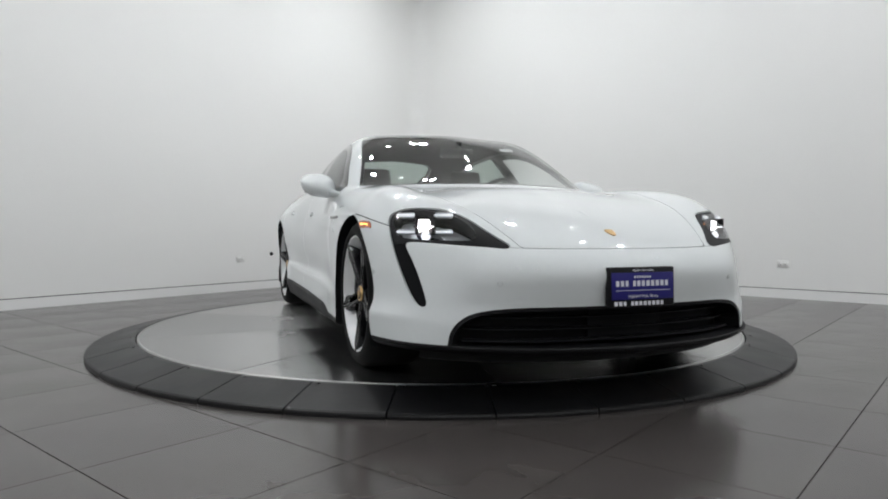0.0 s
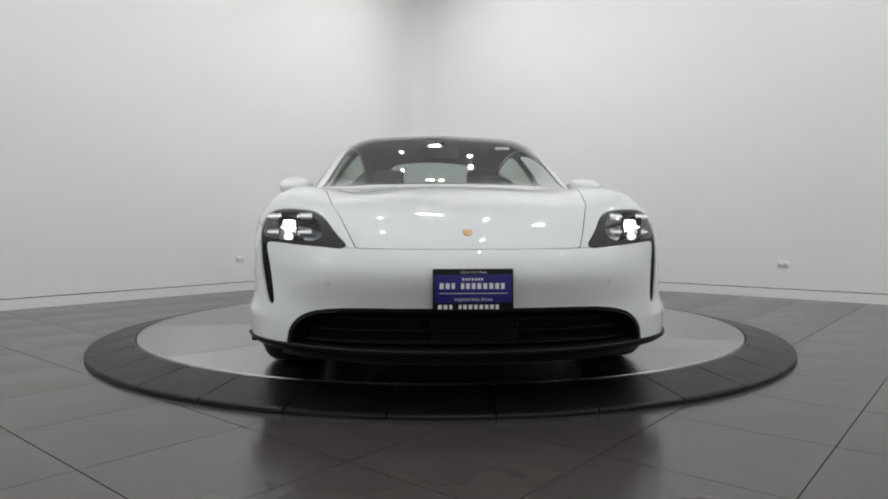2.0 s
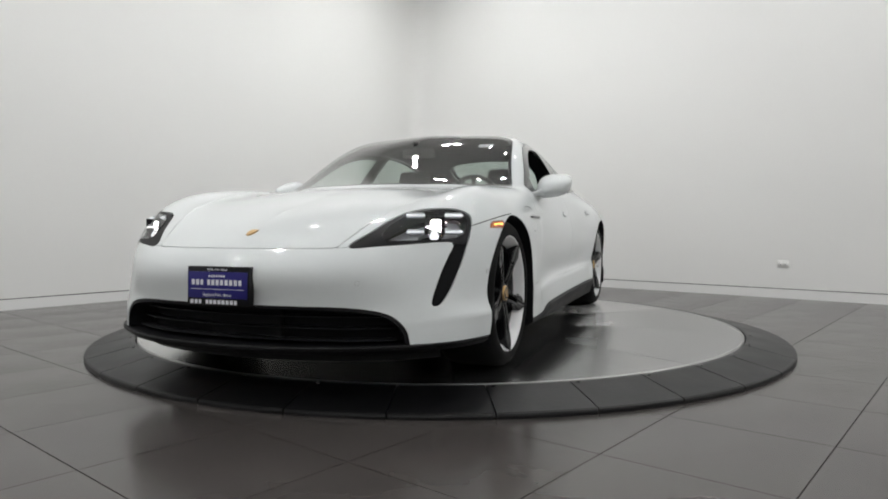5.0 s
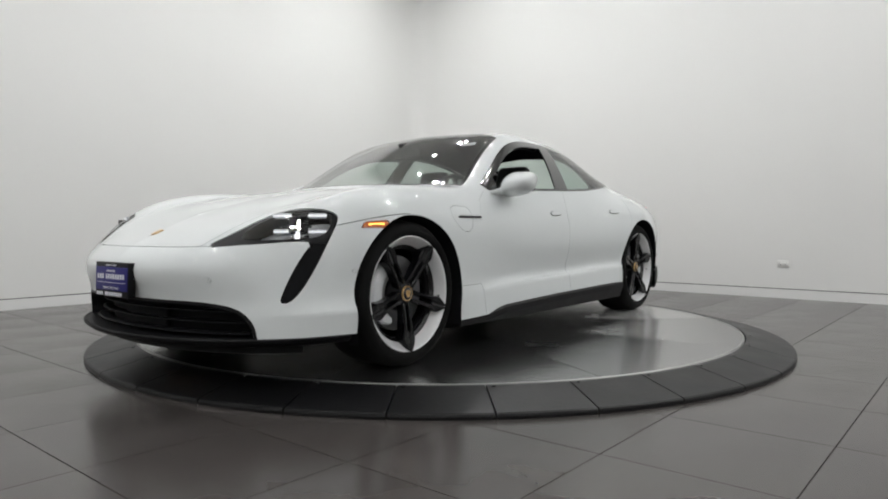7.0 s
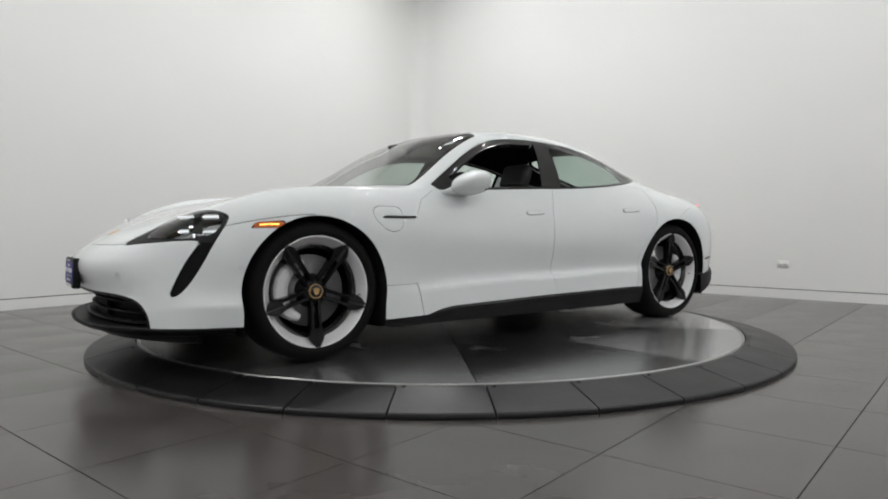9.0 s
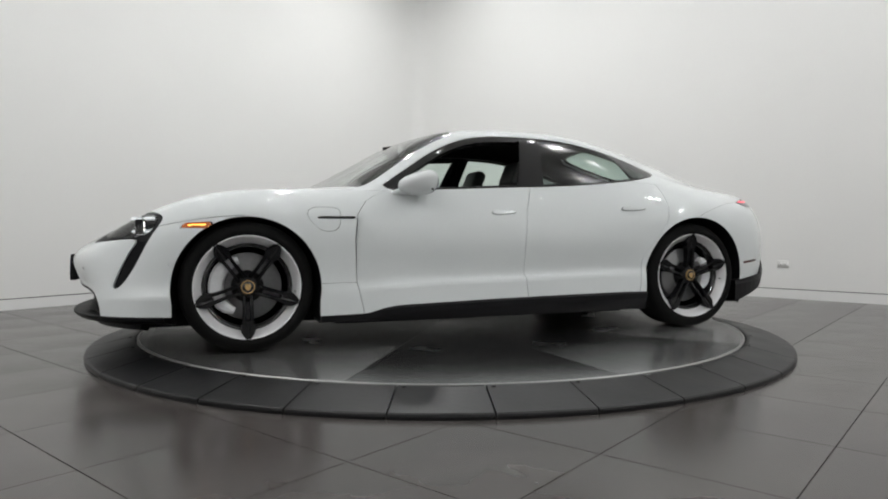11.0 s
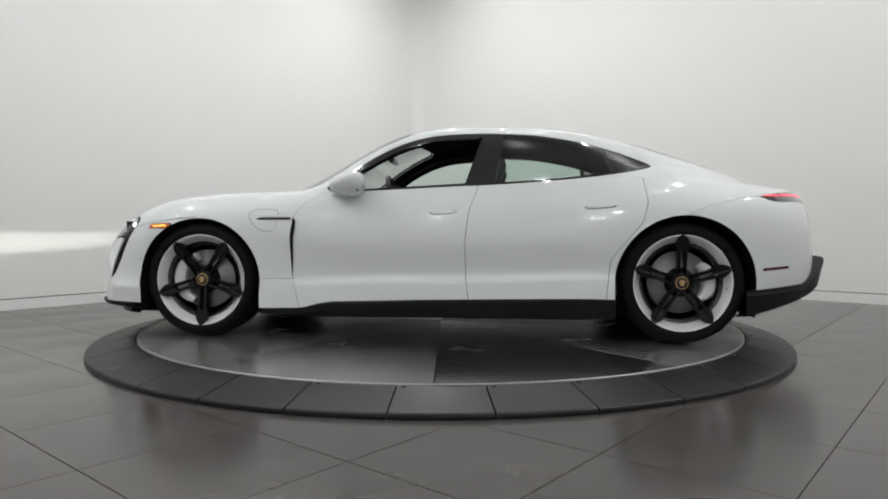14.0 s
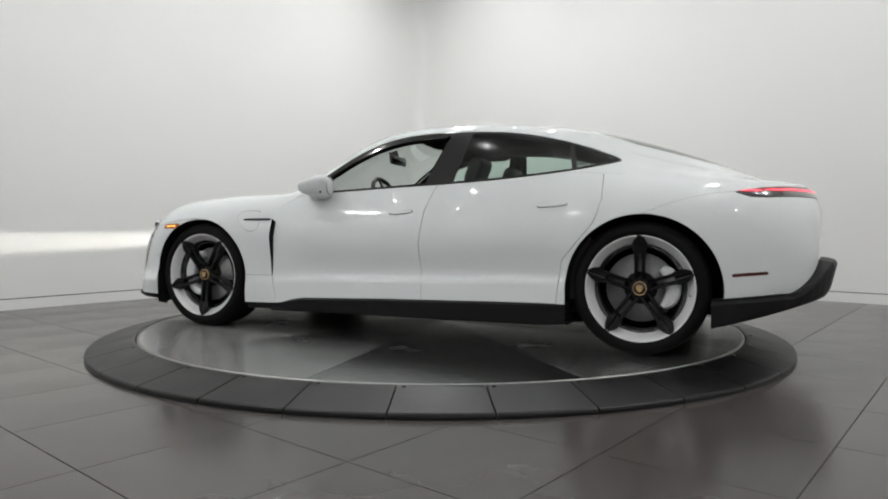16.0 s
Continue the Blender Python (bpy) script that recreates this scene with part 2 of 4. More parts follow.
def floor_tiles(floor):
    """Square tiles laid on the diagonal of the view, with 4 mm joints."""
    size, joint = 0.588, 0.0045
    a = Vector((0.645, 0.764, 0))
    b = Vector((0.764, -0.645, 0))
    origin = Vector((-1.13, -2.86, 0))
    h = size / 2 - joint / 2
    tile = bpy.data.meshes.new("tile")
    bm = slab([(-h, -h), (h, -h), (h, h), (-h, h)], -0.012, 0.0)
    bm.to_mesh(tile)
    bm.free()
    tile.materials.append(TILE)
    turn = Matrix(((a.x, -a.y, 0, 0), (a.y, a.x, 0, 0), (0, 0, 1, 0), (0, 0, 0, 1)))
    lim_l, lim_r = (ALONG_L, ALONG_R)
    rest_v, rest_f = [], []
    for i in range(-14, 16):
        for j in range(-16, 16):
            c = origin + a * (i + 0.5) * size + b * (j + 0.5) * size
            q = c - CORNER
            dl, dr = q.dot(lim_l), q.dot(lim_r)
            if not (-0.15 < dl < ROOM + 0.15 and -0.15 < dr < ROOM + 0.15) or c.length < 1.6:
                continue
            if c.y > -4.6 and c.length < 5.2:
                t = new("tile", tile)
                t.parent = floor
                t.matrix_basis = Matrix.Translation(c) @ turn
            else:
                k = len(rest_v)
                rest_v += [turn @ Vector((sx * h, sy * h, 0)) + c for sx, sy in ((-1, -1), (1, -1), (1, 1), (-1, 1))]
                rest_f.append((k, k + 1, k + 2, k + 3))
    o = new("far_tiles", mesh_of("far_tiles", rest_v, rest_f, TILE))
    o.parent = floor
    tagged(o, kind="stuff")


# ---- the turntable ----
def ramp_ring():
    e = new("turntable_ramp")
    n, inner, outer = 34, 2.062, 2.335
    step = 2 * math.pi / n
    gap = 0.0034
    def at(r, ang, z):
        return (r * math.cos(ang), r * math.sin(ang), z)
    prof = ((inner, TABLE_Z + 0.001), (inner + 0.02, TABLE_Z + 0.001), (outer - 0.012, 0.026), (outer - 0.003, 0.021), (outer, 0.012), (outer, 0.0), (inner, 0.0))
    verts, faces, k = [], [], 7
    div = 6
    for i in range(div + 1):
        for r, z in prof:
            ang = -step / 2 + gap / r + (step - 2 * gap / r) * i / div
            verts.append(at(r, ang, z))
    for i in range(div):
        for j in range(k):
            faces.append((i * k + j, (i + 1) * k + j, (i + 1) * k + (j + 1) % k, i * k + (j + 1) % k)[::-1])
    faces.append(tuple(range(k))[::-1])
    faces.append(tuple(div * k + j for j in range(k)))
    me = mesh_of("ramp_panel", verts, faces, RUBBER)
    bm = bmesh.new(); bm.from_mesh(me); bmesh.ops.recalc_face_normals(bm, faces=bm.faces[:]); bm.to_mesh(me); bm.free()
    screw = bpy.data.meshes.new("screw")
    b = lathe([(0.0, 0.003), (0.008, 0.003), (0.011, 0.0)], 12, "z")
    b.to_mesh(screw); b.free(); screw.materials.append(GLOSS)
    first = math.radians(-90.0)
    for i in range(n):
        ang = first + i * step
        p = part("ramp_panel", me, parent=e, m=Matrix.Rotation(ang, 4, "Z"))
        s = part("screw", screw, parent=p)
        off = -step / 2 + 0.016
        s.matrix_basis = Matrix.Translation((2.09 * math.cos(off), 2.09 * math.sin(off), TABLE_Z - 0.0005))
    return tagged(e, "sloping black rubber ramp panels in a ring on the tile floor", "ramp")


def turning_disc():
    e = new("turntable_disc")
    n, r1 = 10, 2.038
    step = 2 * math.pi / n
    gap = 0.0026
    pts = []
    for i in range(25):
        ang = -step / 2 + gap / r1 + (step - 2 * gap / r1) * i / 24
        pts.append((r1 * math.cos(ang), r1 * math.sin(ang)))
    inner = [(0.03 * math.cos(s * (step / 2 - gap / 0.03)), 0.03 * math.sin(s * (step / 2 - gap / 0.03))) for s in (1, 0, -1)]
    me = bpy.data.meshes.new("steel_plate")
    bm = slab(pts + inner, -0.02, 0.0, 0.0012)
    bm.to_mesh(me); bm.free(); me.materials.append(STEEL)
    for i in range(n):
        part("steel_plate", me, parent=e, m=Matrix.Rotation(math.radians(5.0 + 18) + i * step, 4, "Z"))
    part("edge_band", lathe([(2.0385, -0.03), (2.0385, 0.0015), (2.052, 0.0015), (2.052, -0.03)], 160, "z"), EDGE, e, "thin bright aluminium edge band")
    part("under_frame", lathe([(0.0, -0.022), (2.037, -0.022), (2.037, -0.074), (0.0, -0.074)], 96, "z"), DARK, e)
    e.location.z = TABLE_Z
    return tagged(e, "turning round platform of polished steel wedge plates", "turntable")


floor = room()
wall_r = Vector((0.6608, 0.7506, 0))
wall_l = Vector((-0.787, 0.617, 0))
outlet(CORNER + ALONG_R * 5.44 + Vector((0, 0, 0.375)), -wall_r)
outlet(CORNER + ALONG_L * 3.39 + Vector((0, 0, 0.39)), -wall_l)
wall_plug(CORNER + ALONG_L * 2.93 + Vector((0, 0, 0.44)), -wall_l)
for gy in (-5.8, -4.2, -2.6, -1.0, 0.6, 2.2):
    for gx in (-3.75, -2.25, -0.75, 0.75, 2.25, 3.75):
        p = Vector((gx, gy, CEIL))
        if max((p - CORNER).dot(wall_l), (p - CORNER).dot(wall_r)) < -0.6:
            ceiling_light(Matrix.Translation(p), Vector((p.x * 0.6, p.y * 0.5, 0.4)))
for k in range(5):
    d = 2.0 + k * 2.0
    for way_in, along in ((wall_l, ALONG_L), (wall_r, ALONG_R)):
        downlight(Matrix.Translation(CORNER + along * d - way_in * 1.75 + Vector((0, 0, CEIL))))
# Unseen downlights, added along the near walls to brighten the car's front and side.
for k in range(4):
    d = 2.0 + k * 2.5
    downlight(Matrix.Translation(CORNER + ALONG_L * (ROOM - 1.0) + ALONG_R * d + Vector((0, 0, CEIL))))
    downlight(Matrix.Translation(CORNER + ALONG_R * (ROOM - 1.0) + ALONG_L * d + Vector((0, 0, CEIL))))
ramp = ramp_ring()
disc = turning_disc()


# ---- the car's skin: one lofted surface over eight feature lines, cut into panels ----
HUB_F, HUB_R, HUB_Z = -1.412, 1.512, 0.352

# each line runs from the nose's middle round the side to the tail's middle: x, y, z at 17 stations
HEM = [(0, -2.350, .205), (.40, -2.305, .207), (.70, -2.185, .212), (.87, -2.03, .215), (.952, -1.83, .215), (.972, HUB_F, .20), (.962, -1.0, .19),
       (.955, -.6, .20), (.953, -.2, .215), (.953, .3, .228), (.957, .8, .245), (.965, 1.2, .262), (.975, HUB_R, .28), (.927, 1.92, .312), (.775, 2.235, .34),
       (.480, 2.385, .35), (0, 2.44, .35)]
LEDGE = [(0, -2.350, .285), (.40, -2.305, .287), (.70, -2.185, .292), (.874, -2.025, .312), (.962, -1.83, .318), (.977, HUB_F, .30), (.966, -1.0, .315),
         (.950, -.6, .348), (.946, -.2, .364), (.946, .3, .371), (.950, .8, .384), (.964, 1.2, .375), (.982, HUB_R, .35), (.934, 1.92, .37), (.780, 2.245, .39),
         (.485, 2.393, .40), (0, 2.448, .40)]
LOW = [(0, -2.350, .37), (.40, -2.305, .37), (.69, -2.18, .37), (.846, -2.035, .378), (.940, -1.83, .382), (.978, HUB_F, .37), (.963, -1.0, .37),
       (.931, -.6, .388), (.918, -.2, .393), (.917, .3, .400), (.925, .8, .415), (.956, 1.2, .42), (.984, HUB_R, .42), (.937, 1.92, .43), (.783, 2.250, .44),
       (.490, 2.40, .45), (0, 2.455, .45)]
WAIST = [(0, -2.388, .50), (.40, -2.335, .50), (.68, -2.185, .50), (.85, -2.0, .51), (.938, -1.83, .53), (.972, HUB_F, .54), (.966, -1.0, .545),
         (.953, -.6, .545), (.947, -.2, .545), (.947, .3, .55), (.952, .8, .555), (.970, 1.2, .56), (.985, HUB_R, .57), (.941, 1.92, .58), (.796, 2.245, .59),
         (.500, 2.40, .59), (0, 2.455, .59)]
SHOULDER = [(0, -2.305, .594), (.40, -2.255, .596), (.645, -2.15, .612), (.80, -2.01, .650), (.915, -1.81, .700), (.952, HUB_F, .750), (.950, -1.0, .745),
            (.940, -.6, .735), (.933, -.2, .735), (.933, .3, .74), (.937, .8, .75), (.955, 1.2, .765), (.965, HUB_R, .785), (.903, 1.92, .80), (.770, 2.198, .80),
            (.485, 2.385, .79), (0, 2.45, .79)]
CREST = [(0, -2.205, .648), (.36, -2.115, .680), (.58, -2.03, .715), (.72, -1.92, .765), (.81, -1.75, .828), (.80, HUB_F, .889), (.815, -1.0, .898),
         (.852, -.6, .892), (.860, -.2, .905), (.858, .3, .922), (.845, .8, .948), (.825, 1.2, .965), (.810, HUB_R, .955), (.747, 1.90, .930), (.660, 2.14, .915),
         (.435, 2.325, .905), (0, 2.395, .905)]
RAIL = [(0, -2.08, .703), (.28, -1.98, .738), (.47, -1.87, .775), (.57, -1.74, .812), (.605, -1.58, .846), (.60, -1.36, .877), (.665, -1.0, .908),
        (.778, -.6, .985), (.680, -.2, 1.215), (.614, .3, 1.293), (.594, .8, 1.264), (.585, 1.2, 1.165), (.60, 1.50, 1.062), (.565, 1.88, .985), (.50, 2.10, .950),
        (.30, 2.255, .942), (0, 2.31, .942)]
EAVE = [(0, -2.02, .727), (.14, -1.92, .760), (.25, -1.80, .797), (.31, -1.67, .829), (.33, -1.53, .857), (.335, -1.30, .892), (.37, -1.01, .927),
        (.48, -.63, 1.083), (.44, -.24, 1.291), (.40, .3, 1.356), (.39, .8, 1.338), (.385, 1.2, 1.264), (.375, 1.5, 1.178), (.34, 1.89, 1.050), (.29, 2.08, .985),
        (.16, 2.205, .960), (0, 2.25, .957)]
SPINE = [(0, -1.96, .750), (0, -1.85, .780), (0, -1.73, .811), (0, -1.61, .840), (0, -1.49, .865), (0, -1.27, .902), (0, -1.025, .938),
         (0, -.67, 1.118), (0, -.27, 1.310), (0, .3, 1.380), (0, .8, 1.366), (0, 1.2, 1.298), (0, 1.5, 1.215), (0, 1.89, 1.082), (0, 2.07, 1.010),
         (0, 2.17, .975), (0, 2.21, .967)]


def spline(knots, values, where):
    """A natural cubic spline through values at knots, read at where."""
    k, v, w = np.asarray(knots, float), np.asarray(values, float), np.asarray(where, float)
    n, h = len(k), np.diff(k)
    a, r = np.eye(n), np.zeros((n, v.shape[1]))
    for i in range(1, n - 1):
        a[i, i - 1:i + 2] = h[i - 1], 2 * (h[i - 1] + h[i]), h[i]
        r[i] = 6 * ((v[i + 1] - v[i]) / h[i] - (v[i] - v[i - 1]) / h[i - 1])
    c = np.linalg.solve(a, r)
    i = np.clip(np.searchsorted(k, w, side="right") - 1, 0, n - 2)
    t, hh = (w - k[i])[:, None], h[i][:, None]
    b = (v[i + 1] - v[i]) / hh - hh * (2 * c[i] + c[i + 1]) / 6
    return v[i] + t * b + t ** 2 * c[i] / 2 + t ** 3 * (c[i + 1] - c[i]) / (6 * hh)


class Patch:
    """A piece of skin: places, normals, the loft's (u, v) and polygons."""
    def __init__(self, p, n, q, f):
        self.p, self.n, self.q, self.f = p, n, q, f


def loft():
    lines = [np.array(a, float) for a in (HEM, LEDGE, LOW, WAIST, SHOULDER, CREST, RAIL, EAVE, SPINE)]
    chord = np.mean([np.linalg.norm(np.diff(a, axis=0), axis=1) for a in (lines[3], lines[4], lines[5])], axis=0)
    knots = np.concatenate([[0], np.cumsum(chord)])
    nu = 340
    u = np.linspace(0, knots[-1], nu)
    rows = np.stack([spline(knots, a, u) for a in lines])           # line, u, xyz
    per = (6, 7, 9, 10, 12, 16, 12, 10)
    tag = (0, .5, 1, 2, 3, 4, 5, 6, 7)
    cols, rates = [], []
    vv = np.concatenate([[k + j / m for j in range(m)] for k, m in enumerate(per)] + [[8.0]])
    for i in range(len(u)):
        c = rows[:, i]
        d = np.sqrt(np.maximum(np.linalg.norm(np.diff(c, axis=0), axis=1), 1e-4))
        k = np.concatenate([[0], np.cumsum(d)])
        s = np.minimum(vv.astype(int), 7)
        at = k[s] + (vv - s) * d[s]
        smooth = spline(k, c, at)
        # the doors' lower edge and the front bumper's corner are a sharp crease: the skin below and above it is drawn apart there
        y = smooth[20, 1]
        crisp = min(1.0, max(0.0, (y + .86) / .12)) * min(1.0, max(0.0, (1.10 - y) / .12))
        crisp += min(1.0, max(0.0, (y + 2.22) / .12)) * min(1.0, max(0.0, (-1.72 - y) / .12))
        if crisp:
            upper = spline(k[1:], c[1:], at)
            lower = c[0] + (at / d[0])[:, None] * (c[1] - c[0])
            smooth = smooth * (1 - crisp) + np.where((vv >= 1)[:, None], upper, lower) * crisp
        cols.append(smooth)
        rates.append(np.gradient(cols[-1], at, axis=0))
    g = np.stack(cols)                                              # u, v, xyz
    g[0, :, 0] = g[-1, :, 0] = 0
    g[:, -1, 0] = 0
    g[:, :, 0] = np.maximum(g[:, :, 0], 0)
    du, dv = np.gradient(g, axis=0), np.stack(rates)
    n = np.cross(dv, du)
    n[0, :, 0] = n[-1, :, 0] = 0
    n[:, -1, 0] = 0
    ln = np.linalg.norm(n, axis=2, keepdims=True)
    n = n / np.maximum(ln, 1e-9)
    flip = np.sum(n[60:-60, 20:50] * np.array([1.0, 0, 0.3])) < 0
    if flip:
        n = -n
    a, b = g.shape[:2]
    vv = np.interp(vv, np.arange(9), tag)
    q = np.stack(np.meshgrid(np.arange(a), vv, indexing="ij"), axis=2)
    idx = np.arange(a * b).reshape(a, b)
    quads = np.stack([idx[:-1, :-1], idx[1:, :-1], idx[1:, 1:], idx[:-1, 1:]], axis=2).reshape(-1, 4)
    return Patch(g.reshape(-1, 3), n.reshape(-1, 3), q.reshape(-1, 2), [tuple(f) for f in quads.tolist()])


def keep(patch, d):
    """The part of a patch where d >= 0, cut along d = 0."""
    pos = d >= 0
    p, n, q = [patch.p], [patch.n], [patch.q]
    extra_p, extra_n, extra_q, cache, out = [], [], [], {}, []
    base = len(patch.p)
    flags = pos.tolist()
    for f in patch.f:
        s = [flags[i] for i in f]
        if all(s):
            out.append(f)
        elif any(s):
            poly = []
            for i, a in enumerate(f):
                b = f[(i + 1) % len(f)]
                if flags[a]:
                    poly.append(a)
                if flags[a] != flags[b]:
                    key = (a, b) if a < b else (b, a)
                    if key not in cache:
                        lo, hi = key
                        t = d[lo] / (d[lo] - d[hi])
                        extra_p.append(patch.p[lo] * (1 - t) + patch.p[hi] * t)
                        m = patch.n[lo] * (1 - t) + patch.n[hi] * t
                        extra_n.append(m / max(np.linalg.norm(m), 1e-9))
                        extra_q.append(patch.q[lo] * (1 - t) + patch.q[hi] * t)
                        cache[key] = base + len(extra_p) - 1
                    poly.append(cache[key])
            if len(poly) > 2:
                out.append(tuple(poly))
    if extra_p:
        p.append(np.array(extra_p)); n.append(np.array(extra_n)); q.append(np.array(extra_q))
    p, n, q = np.concatenate(p), np.concatenate(n), np.concatenate(q)
    used = np.zeros(len(p), bool)
    if out:
        used[np.concatenate([np.array(f) for f in out])] = True
    new_id = np.cumsum(used) - 1
    return Patch(p[used], n[used], q[used], [tuple(int(new_id[i]) for i in f) for f in out])


def inside(xy, polygon):
    """Signed distance to a closed outline, positive inside."""
    poly = np.array(polygon, float)
    best, odd = np.full(len(xy), 1e9), np.zeros(len(xy), bool)
    for a, b in zip(poly, np.roll(poly, -1, axis=0)):
        e, w = b - a, xy - a
        t = np.clip(w @ e / max(e @ e, 1e-12), 0, 1)
        best = np.minimum(best, np.linalg.norm(w - t[:, None] * e, axis=1))
        hit = ((a[1] <= xy[:, 1]) & (xy[:, 1] < b[1])) | ((b[1] <= xy[:, 1]) & (xy[:, 1] < a[1]))
        if a[1] != b[1]:
            odd ^= hit & (xy[:, 0] < a[0] + (xy[:, 1] - a[1]) * (b[0] - a[0]) / (b[1] - a[1]))
    return np.where(odd, best, -best)


def side(patch, outline):
    return inside(patch.p[:, [1, 2]], outline)


def front(patch, outline):
    return np.where(patch.p[:, 1] < -1.5, inside(patch.p[:, [0, 2]], outline), -1.0)


def plan(patch, outline):
    return inside(patch.p[:, [0, 1]], outline)


def cut(patch, field, gap=0.0018):
    """Two pieces, inside and outside of a field, with a panel gap between them."""
    d = field(patch)
    return keep(patch, d - gap), keep(patch, -d - gap)


def rounded(outline, times=2):
    """Corner-cutting: a smooth outline from a few corners."""
    pts = [np.array(p, float) for p in outline]
    for _ in range(times):
        pts = [q for a, b in zip(pts, pts[1:] + pts[:1]) for q in (a * 0.75 + b * 0.25, a * 0.25 + b * 0.75)]
    return pts


def panel(name, patch, mat, parent, both=False, flip=False, depth=0.010, shift=0.0, label=""):
    """A skin piece as a mesh with a turned-in rim. both: the piece and its mirror image as one; flip: the mirror image alone."""
    if not patch.f:
        return None
    p, n = patch.p - patch.n * shift, patch.n
    faces = list(patch.f)
    if both:
        k = len(p)
        mp, mn = p * np.array([-1, 1, 1]), n * np.array([-1, 1, 1])
        on = np.abs(p[:, 0]) < 1e-6
        where = np.where(on, np.arange(k), np.arange(k) + k)
        faces += [tuple(int(where[i]) for i in reversed(f)) for f in patch.f]
        p, n = np.concatenate([p, mp]), np.concatenate([n, mn])
    if flip:
        p, n = p * np.array([-1, 1, 1]), n * np.array([-1, 1, 1])
        faces = [tuple(reversed(f)) for f in faces]
    count = {}
    for f in faces:
        for a, b in zip(f, f[1:] + f[:1]):
            key = (a, b) if a < b else (b, a)
            count[key] = None if key in count else (a, b)
    edges = [e for e in count.values() if e]
    verts, skin = [tuple(v) for v in p], len(faces)
    norms = n
    if depth:
        ring = sorted({i for e in edges for i in e})
        top = {i: len(p) + j for j, i in enumerate(ring)}
        low = {i: len(p) + len(ring) + j for j, i in enumerate(ring)}
        verts += [tuple(p[i]) for i in ring] + [tuple(p[i] - n[i] * depth) for i in ring]
        for a, b in edges:
            faces.append((top[b], top[a], low[a], low[b]))
    me = bpy.data.meshes.new(name)
    me.from_pydata(verts, [], faces)
    me.materials.append(mat)
    me.shade_smooth()
    me.update()
    fn = np.zeros((len(me.polygons), 3), np.float32)
    me.polygons.foreach_get("normal", fn.ravel())
    loop_v = np.zeros(len(me.loops), np.int32)
    me.loops.foreach_get("vertex_index", loop_v)
    sizes = np.zeros(len(me.polygons), np.int32)
    me.polygons.foreach_get("loop_total", sizes)
    owner = np.repeat(np.arange(len(me.polygons)), sizes)
    ln = fn[owner].astype(float)
    is_skin = owner < skin
    ln[is_skin] = norms[loop_v[is_skin]]
    me.normals_split_custom_set([tuple(v) for v in ln])
    return part(name, me, parent=parent, label=label)


ARCH_F = lambda s: 0.392 - np.hypot(s.p[:, 1] - HUB_F, s.p[:, 2] - HUB_Z)
ARCH_R = lambda s: 0.403 - np.hypot(s.p[:, 1] - HUB_R - .012, s.p[:, 2] - HUB_Z)
DOWN_F = lambda s: np.where(s.p[:, 2] < HUB_Z, 0.385 - np.abs(s.p[:, 1] - HUB_F), -1.0)
SIDE_GLASS = [(-.69, .902), (-.32, .914), (.16, .937), (.41, .945), (.755, .966), (1.08, 1.000), (1.25, 1.028), (1.355, 1.052), (1.39, 1.066), (1.362, 1.087),
              (1.29, 1.118), (1.164, 1.168), (.979, 1.222), (.795, 1.258), (.612, 1.280), (.32, 1.290), (.065, 1.280), (-.117, 1.242), (-.299, 1.160), (-.481, 1.042)]
HEADLIGHT = [(.470, .592), (.55, .662), (.597, .720), (.65, .754), (.75, .764), (.82, .762), (.865, .747), (.888, .722), (.896, .668), (.893, .61), (.886, .555), (.873, .495), (.853, .42), (.830, .362),
             (.802, .362), (.806, .40), (.815, .45), (.828, .51), (.845, .57), (.855, .60), (.853, .622), (.81, .622), (.71, .612), (.60, .604)]
GRILLE = [(-.3, .366), (.40, .366), (.55, .360), (.655, .341), (.712, .300), (.738, .245), (.742, .10), (-.3, .10)]
WINDSHIELD = [(-.3, -1.01), (.0, -1.022), (.30, -1.00), (.52, -.935), (.70, -.835), (.775, -.775), (.690, -.485), (.640, -.28), (.604, -.14), (.54, -.12), (.3, -.17), (-.3, -.17)]
REAR_GLASS = [(-.3, 1.17), (.33, 1.2), (.39, 1.27), (.41, 1.45), (.37, 1.80), (.31, 1.97), (.22, 2.0), (-.3, 2.02)]
TAIL_LIGHT = [(1.965, .868), (2.10, .889), (2.20, .898), (2.30, .9), (2.6, .9), (2.6, .845), (2.25, .842), (2.12, .836), (2.05, .838)]
AMBER_SIDE = [(-1.757, .679), (-1.728, .708), (-1.575, .717), (-1.612, .679)]
HOOD_EDGE = ((-2.4, .40), (-2.27, .442), (-2.1, .505), (-1.85, .585), (-1.5, .65), (-1.0, .70))
FENDER_DOOR = [(-.60, 1.0), (-.635, .905), (-.752, .84), (-.812, .757), (-.829, .622), (-.820, .387), (-.778, .202), (-.76, .0)]
DOOR_DOOR = [(.345, 1.02), (.316, .925), (.265, .791), (.240, .588), (.246, .385), (.262, .25), (.27, .0)]
DOOR_QUARTER = [(1.28, 1.2), (1.307, .96), (1.313, .83), (1.275, .71), (1.10, .50), (1.075, .30), (1.07, .0)]


def behind(s, line):
    """How far a piece lies behind an upright line of (y, z)."""
    pts = line[::-1]
    return s.p[:, 1] - np.interp(s.p[:, 2], [z for y, z in pts], [y for y, z in pts])


SCOOP = 0.040


def outlet_width(z):
    """How wide the fender's air outlet gapes, from 0 at its ends to 1."""
    return np.interp(z, [.36, .46, .56, .66, .72, .742], [0, .45, .8, 1.0, .9, 0])


